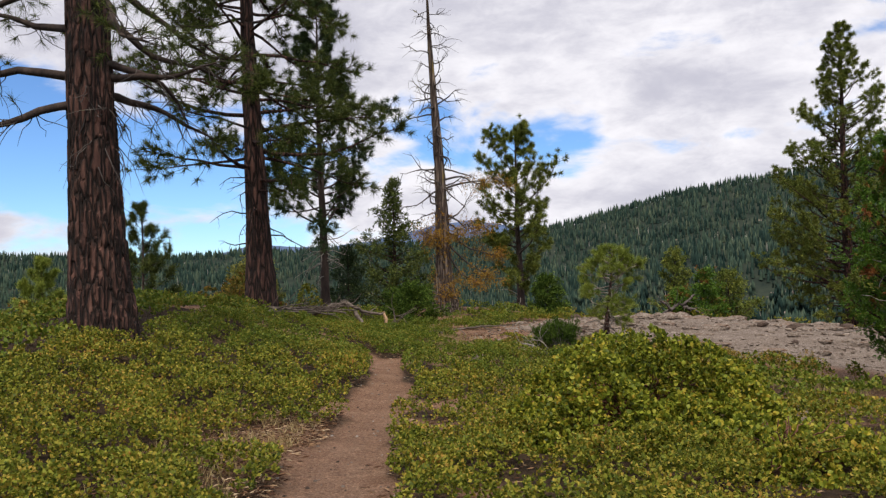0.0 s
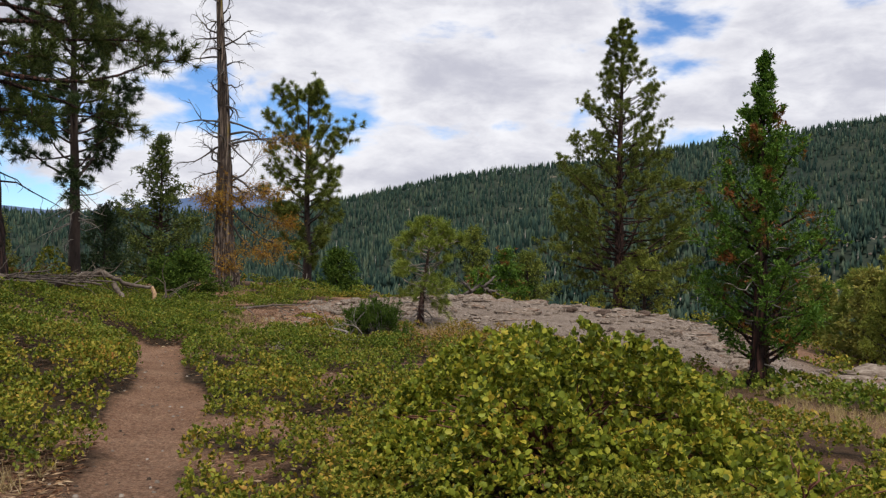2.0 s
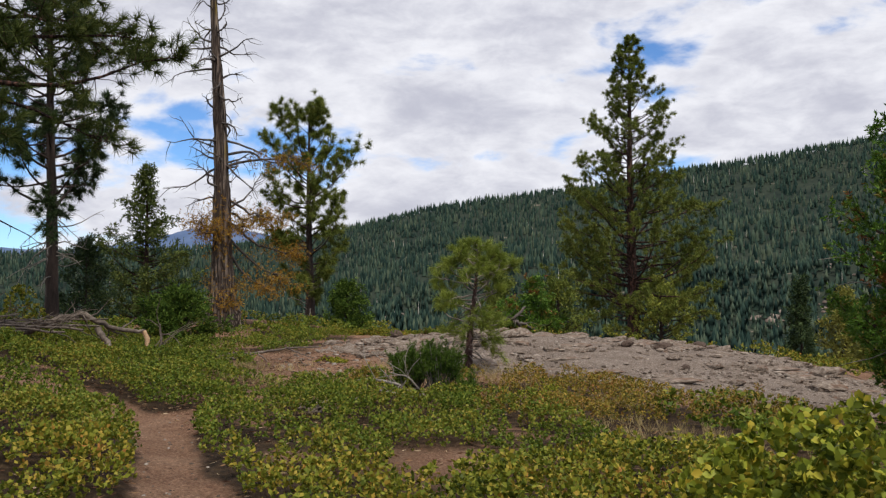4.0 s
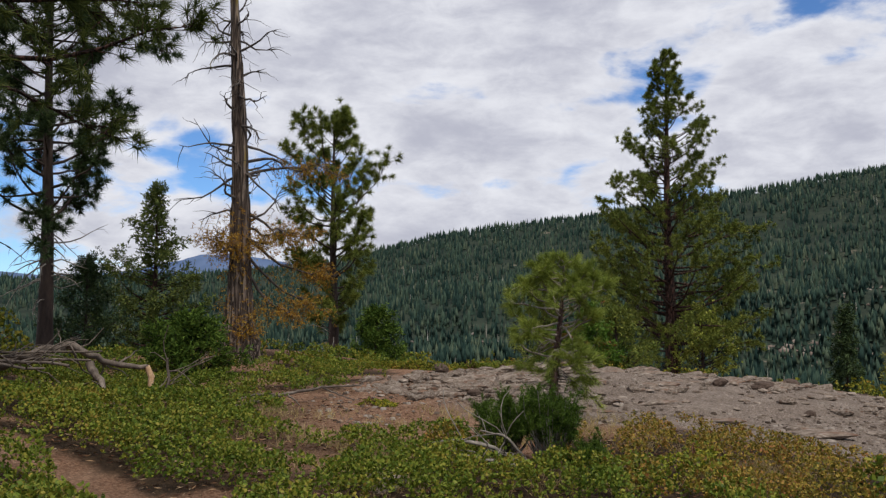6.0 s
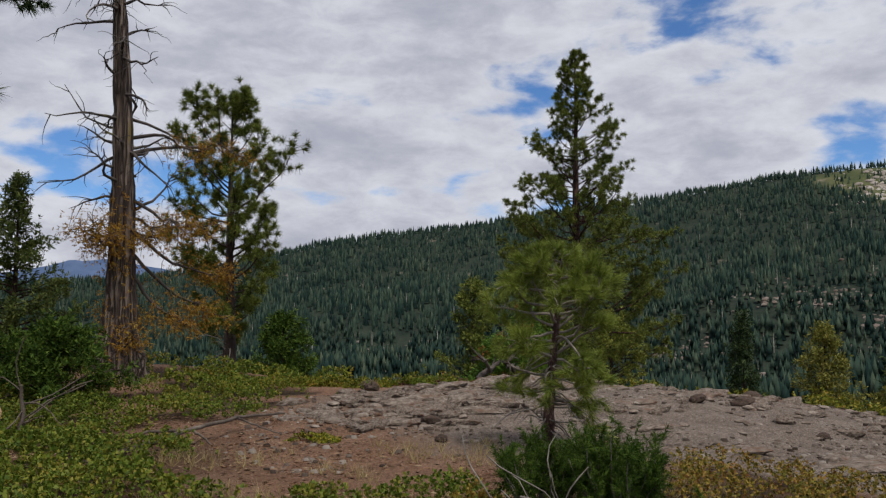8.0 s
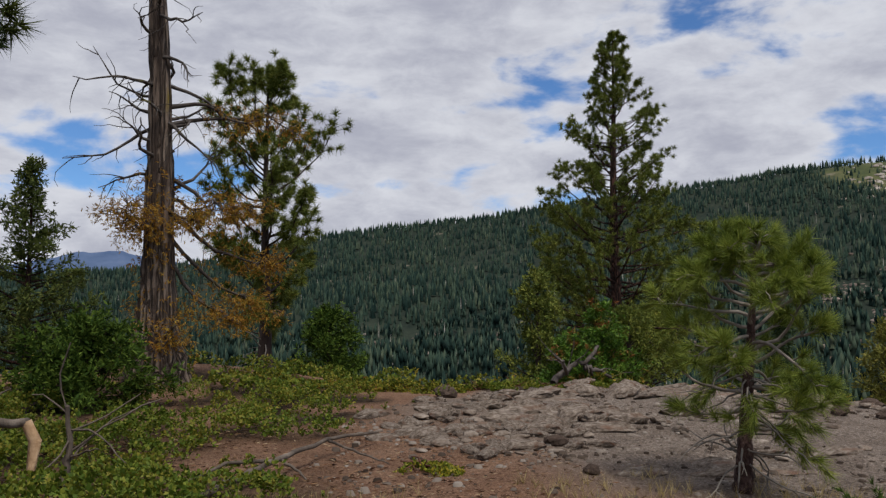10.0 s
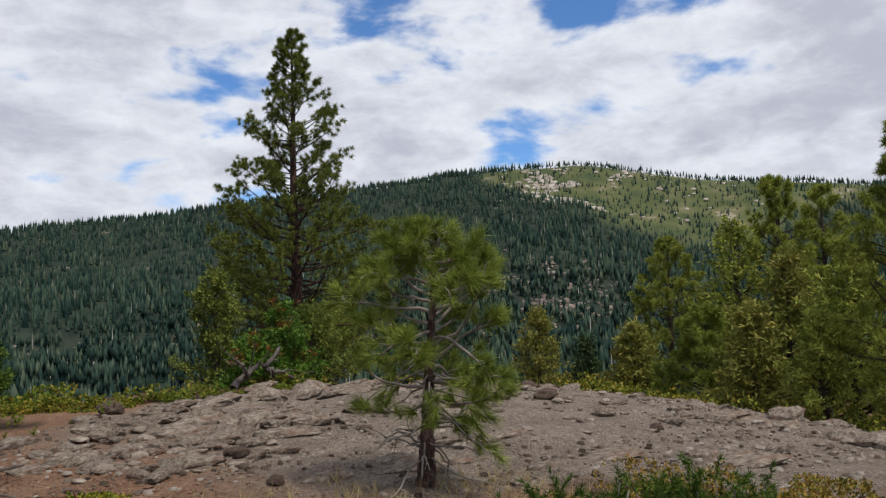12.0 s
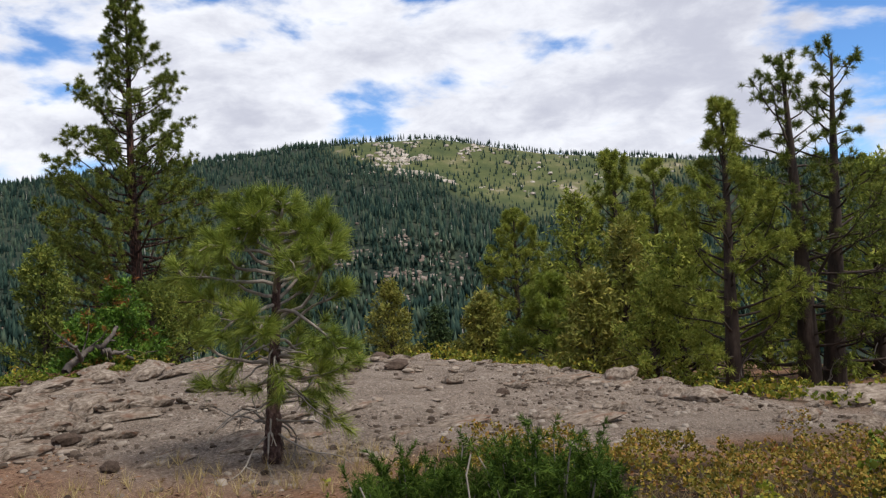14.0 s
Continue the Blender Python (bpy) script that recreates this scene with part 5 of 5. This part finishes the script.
for x, y, s in ((9.07, 20.7, 0.24), (8.3, 20.9, 0.2), (4.0, 24.4, 0.26), (3.3, 20.2, 0.16), (2.9, 19.0, 0.11), (8.0, 18.3, 0.13), (11.5, 22.9, 0.28)):
    s *= 0.66
    rock(x, y, s * 1.2, s, s, rr.uniform(0, 180), rr.choice(DARKS), "dark reddish-brown loose stone on gravel", 0.2)
for x, y, s, turn in ((9.66, 16.65, 0.42, 20), (9.15, 16.1, 0.40, -30), (10.65, 17.7, 0.5, 10), (8.95, 15.65, 0.30, 60), (8.75, 14.95, 0.42, -10), (8.3, 14.3, 0.36, 35), (9.3, 18.1, 0.35, -20), (7.3, 11.9, 0.45, 25)):
    rock(x, y, s * 0.80, s * 0.56, s * 0.50, turn, ROCKS[int(s * 100) % 8], "pale weathered boulder at the outcrop edge", 0.36)
for x, y, sx, sy, sz, turn, k in ((11.4, 14.4, 0.8, 0.5, 0.42, -35, 1), (12.4, 15.1, 0.8, 0.5, 0.40, -25, 3), (10.6, 14.0, 0.55, 0.4, 0.30, -40, 6), (9.5, 12.7, 0.36, 0.26, 0.26, 20, 0), (10.1, 12.9, 0.30, 0.26, 0.28, 70, 4), (9.0, 12.3, 0.28, 0.2, 0.2, -15, 2), (10.4, 12.5, 0.34, 0.26, 0.2, 40, 5), (9.2, 13.3, 0.24, 0.2, 0.16, 0, 7)):
    rock(x, y, sx, sy, sz, turn, ROCKS[k], "weathered grey-pink ledge boulder below the cedar", 0.42)
for x, y, s in ((3.6, 8.6, 0.30), (2.0, 9.3, 0.2), (-2.2, 21.8, 0.2), (-7.6, 21, 0.25), (0.6, 14.6, 0.22)):
    rock(x, y, s * 1.3, s, s * 0.7, s * 300, ROCKS[1], "grey stone half buried among low shrubs", 0.35, group="stones among shrubs")

SLABS = [rock_mesh("flat_rock", ROCK, s, f, 1) for s, f in ((21, 0.22), (22, 0.28), (23, 0.2), (24, 0.25))]
for _ in range(110):
    x, y = rr.uniform(3.2, 12), rr.uniform(16.2, 24.6)
    if float(bare_rock(np.array([x]), np.array([y]))[0]) < 0.85 or float(vnoise(np.array([x]), np.array([y]), 0.7, 2)[0]) < 0.42:
        continue
    s = rr.uniform(0.12, 0.27)
    rock(x, y, s * rr.uniform(1.2, 2.0), s * 0.8, s * rr.uniform(0.6, 0.9), -28 + rr.gauss(0, 16), rr.choice(SLABS), "flat weathered granite stone set flush in gravel", 0.48, rr.uniform(-3, 3), name="flat_rock")

geo = Geo()
for x, y, s, a, k in rubble:
    v = np.array([p.co for p in ROCKS[k].vertices])
    v = np.stack([v[:, 0] * np.cos(a) * 1.3 - v[:, 1] * np.sin(a), v[:, 0] * np.sin(a) * 1.3 + v[:, 1] * np.cos(a), v[:, 2] * 0.8], -1) * s
    geo.add(v + [x, y, ground_at(x, y) + 0.15 * s], np.array([p.vertices[:] for p in ROCKS[k].polygons]))
tagged(part("outcrop_rubble", geo, ROCK), "small broken granite stones strewn over the outcrop", "rubble", kind="stuff")

# loose gravel
n = 17000
x, y = rng.uniform(0, 14, n), rng.uniform(14.5, 25, n)
keep = rng.random(n) < bare_rock(x, y) * smooth(vnoise(x, y, 0.9, 3), 0.3, 0.6)
x, y = np.r_[x[keep], rng.normal(-0.9, 0.4, 250)], np.r_[y[keep], rng.uniform(4, 14, 250)]
s = np.where(x < 0.2, 0.006 + 0.012 * rng.random(len(x)) ** 2, 0.009 + 0.042 * rng.random(len(x)) ** 4)
z = ground_all(x, y)
v = []
top_ = s * (0.45 + 0.4 * rng.random(len(x)))
for ring, h_ in ((1.0, -0.2), (0.72, 0.8)):
    for q in range(6):
        a = 6.283 * q / 6 + 0.4 * rng.random(len(x))
        r_ = s * ring * (0.75 + 0.5 * rng.random(len(x)))
        v.append(np.stack([x + r_ * np.cos(a), y + r_ * np.sin(a), z + top_ * h_], -1))
geo = Geo()
f = np.array([[q, (q + 1) % 6, 6 + (q + 1) % 6, 6 + q] for q in range(6)] + [[6, 7, 8, 9], [6, 9, 10, 11]])
geo.add(np.stack(v, 1), (np.arange(len(x))[:, None, None] * 12 + f).reshape(-1, 4))
tagged(part("gravel", geo, PEBBLE), "scattered small grey gravel stones on bare ground", "gravel", kind="stuff")

# ---- fallen wood ----
def fallen(name, x, y, label, lines, twigs=10, mat=None, r0=0.05, split=False):
    ob = thing(name, (x, y, ground_at(x, y)), label, "fallen branch")
    tw = Geo()
    for pts, r in lines:
        g = Geo()
        pts = np.asarray(pts, float)
        f = np.linspace(0, len(pts) - 1, len(pts) * 4)
        fine_ = np.stack([np.interp(f, np.arange(len(pts)), pts[:, c]) for c in range(3)], -1) + rng.normal(size=(len(f), 3)) * r * 0.25
        tube(g, fine_, np.linspace(r, r * 0.45, len(f)), 8, 0.2)
        for k in range(twigs):
            bp, bw = along(fine_, 0.15 + 0.8 * rng.random())
            tube(tw, bent(bp, bw + rng.normal(size=3) * 0.8 + [0, 0, 0.2], 0.25 + 0.5 * rng.random(), 5, 0.25, -0.2), np.linspace(r * 0.3, 0.004, 6), 4, cap=False)
        part("branch", g, mat or DEAD_WOOD, ob)
    if twigs:
        tagged(part("twigwork", tw, mat or DEAD_WOOD, ob), kind="stuff")
    if split:
        s = Geo()
        p = np.asarray(lines[0][0][-1], float)
        tube(s, [p + [0, 0, 0.02], p + [0.06, 0, -0.12], p + [0.03, 0, -0.34]], [0.035, 0.042, 0.025], 7, 0.6)
        part("splintered_end", s, SPLIT_WOOD, ob, "pale splintered broken wood")
    return ob


gz_log = ground_at(-2.0, 19.3)
fallen("fallen_log", -2.0, 19.3, "grey weathered fallen limb with broken pale end", [([(-1.75, 0.1, 0.30 - gz_log), (-1.05, 0, 0.52 - gz_log), (-0.66, 0, 0.64 - gz_log), (-0.37, 0, 0.67 - gz_log), (0.05, 0, 0.46 - gz_log), (0.53, 0, 0.38 - gz_log)], 0.068), ([(-0.15, -0.05, 0.45 - gz_log), (0.05, -0.45, 0.22 - gz_log), (0.25, -0.95, -0.04)], 0.052), ([(0.75, -0.1, -0.03), (0.8, -0.1, 0.2), (0.77, -0.08, 0.50)], 0.03), ([(-1.9, -0.2, 0.15), (-1.2, -0.25, 0.18), (-0.15, -0.3, 0.02)], 0.055)], 8, LOG_WOOD, split=True)
fallen("fallen_branches", -3.7, 18.8, "tangle of bare grey dead branches on the shrubs", [([(-1.2, 0, 0.28), (-0.5, 0, 0.24), (0.2, -0.1, 0.18), (1.4, -0.2, 0.07)], 0.035), ([(-1.0, -0.4, 0.21), (0, -0.3, 0.16), (1.2, -0.5, 0.06)], 0.03), ([(-0.5, 0.3, 0.23), (0.6, 0, 0.18), (1.6, 0.1, 0.10)], 0.03), ([(-1.2, 0.2, 0.14), (0.4, 0.4, 0.21), (1.7, 0.4, 0.18)], 0.025), ([(-0.9, -0.6, 0.05), (-0.2, -0.2, 0.24), (0.5, 0.1, 0.33)], 0.025)], 12, LOG_WOOD)
fallen("fallen_branch", 0.2, 19.8, "slim bare grey fallen branch lying across bare soil", [([(-1.3, -1.5, 0.04), (-0.75, -1.05, 0.09), (-0.25, -0.55, 0.13), (0.1, -0.15, 0.15), (0.55, 0.35, 0.15), (0.95, 0.8, 0.13), (1.4, 1.0, 0.12)], 0.032), ([(0.75, 0.55, 0.14), (0.95, 0.2, 0.07), (1.1, -0.05, 0.02)], 0.014), ([(0.1, -0.15, 0.15), (-0.3, -0.2, 0.17), (-0.75, -0.7, 0.12), (-1.15, -1.1, 0.07)], 0.018), ([(0.15, -0.1, 0.14), (0.25, -0.25, 0.08), (0.3, -0.35, 0.02)], 0.016)], 0, LOG_WOOD)
fallen("dead_shrub", 1.55, 14.9, "twisted bare grey dead shrub wood beside a green bush", [([(0.4, 0.1, 0.05), (0.1, 0, 0.22), (-0.2, 0.05, 0.30), (-0.4, 0, 0.12)], 0.022), ([(0.35, 0, 0.04), (0.0, -0.15, 0.15), (-0.3, -0.1, 0.22), (-0.5, -0.15, 0.05)], 0.018), ([(0.45, 0, 0.04), (0.25, 0.1, 0.3), (0.05, 0.2, 0.34)], 0.015)], 8, TWIG)

px, py = at_bearing(END, 34.2, 15.6)
fallen("uprooted_stump", px, py, "grey dead roots and broken stump at the outcrop edge", [([(-0.7, 0, 0.1), (-0.3, 0.1, 0.35), (0.1, 0, 0.5), (0.4, 0.1, 0.75)], 0.07), ([(0, 0, 0.35), (0.3, -0.1, 0.3), (0.7, -0.2, 0.05)], 0.05), ([(-0.4, 0, 0.25), (-0.6, -0.2, 0.5), (-0.8, -0.2, 0.6)], 0.04), ([(0.1, 0.1, 0.45), (0.3, 0.2, 0.2), (0.5, 0.3, 0.0)], 0.05)], 5, LIMB_GREY)

# bare rock showing through the far forest and on the summit
def hill_rocks(az, r, keep_, size, mat, label):
    hx, hy = r * np.sin(np.radians(az)), 12 + r * np.cos(np.radians(az))
    keep = keep_(az, r, hx, hy)
    hx, hy = hx[keep], hy[keep]
    n = len(hx)
    hz = land(hx, hy)
    hs = size * rng.uniform(1.5, 5.0, n) * rng.random(n) ** 0.7
    v = []
    for ring, lift_ in ((1.0, -0.5), (0.85, 0.45)):
        for q in range(6):
            a = 6.283 * q / 6 + rng.random(n) * 0.6
            r_ = hs * ring * (0.7 + 0.6 * rng.random(n))
            v.append(np.stack([hx + r_ * np.cos(a), hy + r_ * np.sin(a), hz + hs * lift_ * 0.6 * (0.8 + 0.4 * rng.random(n))], -1))
    v.append(np.stack([hx, hy, hz + hs * 0.5], -1))
    g = Geo()
    at_ = np.arange(n)[:, None, None] * 13
    g.add(np.stack(v, 1), (at_ + np.array([[q, (q + 1) % 6, 6 + (q + 1) % 6, 6 + q] for q in range(6)])).reshape(-1, 4))
    g.faces.append((at_ + np.array([[6 + q, 6 + (q + 1) % 6, 12] for q in range(6)])).reshape(-1, 3))
    tagged(part("hillside_rocks", g, mat), label, "rock", kind="stuff")


hill_rocks(np.r_[rng.normal(53, 5, 2600), rng.normal(22, 5, 1500), rng.normal(37, 4, 1100)], np.r_[rng.normal(880, 95, 2600), rng.normal(850, 45, 1500), rng.normal(800, 40, 1100)],
           lambda az, r, x, y: rng.random(len(r)) < rock_field(az, r, x, y), 1.05, HILL_ROCK, "pale pinkish rock outcrops scattered on the far slope")
hill_rocks(np.r_[rng.normal(57, 1.8, 2900), rng.normal(66, 3.5, 100)], rng.uniform(1290, 1480, 3000),
           lambda az, r, x, y: vnoise(x, y, 0.02, 3) > 0.47, 1.45, HILL_SUNLIT, "pale bare rock patches on the far summit, sunlight painted into their tone")

# dry needles, bark flakes and twigs lying on the soil
def litter(x0, x1, y0, y1, count):
    g = Geo()
    x, y = rng.uniform(x0, x1, count), rng.uniform(y0, y1, count)
    keep = (rng.random(count) < 0.25 + 0.75 * smooth(vnoise(x, y, 1.1, 3), 0.4, 0.6)) & (trail_gap(x, y) > 0.3) & (bare_rock(x, y) * (x > 3) < 0.5)
    x, y = x[keep], y[keep]
    a = rng.random(len(x)) * 6.283
    w = np.stack([np.cos(a), np.sin(a), 0.12 * rng.normal(size=len(x))], -1)
    leaves(g, np.stack([x, y, ground_all(x, y) + 0.008], -1), w, 0.065, 0.011, 0.3)
    return g


tagged(part("ground_litter", litter(-2.5, 5.5, 14.3, 22.5, 15000), LITTER), "dry reddish needles and bark flakes on bare soil", "litter", kind="stuff")
tagged(part("ground_litter", litter(-2.6, 4.0, 3.5, 14.3, 9000), LITTER), "dry brown leaves and bark flakes beside the trail", "litter", kind="stuff")
tagged(part("ground_litter", litter(-2.5, -1.15, 4.3, 8.6, 6500), LITTER), "thick dry reddish needles beside the trail", "litter", kind="stuff")
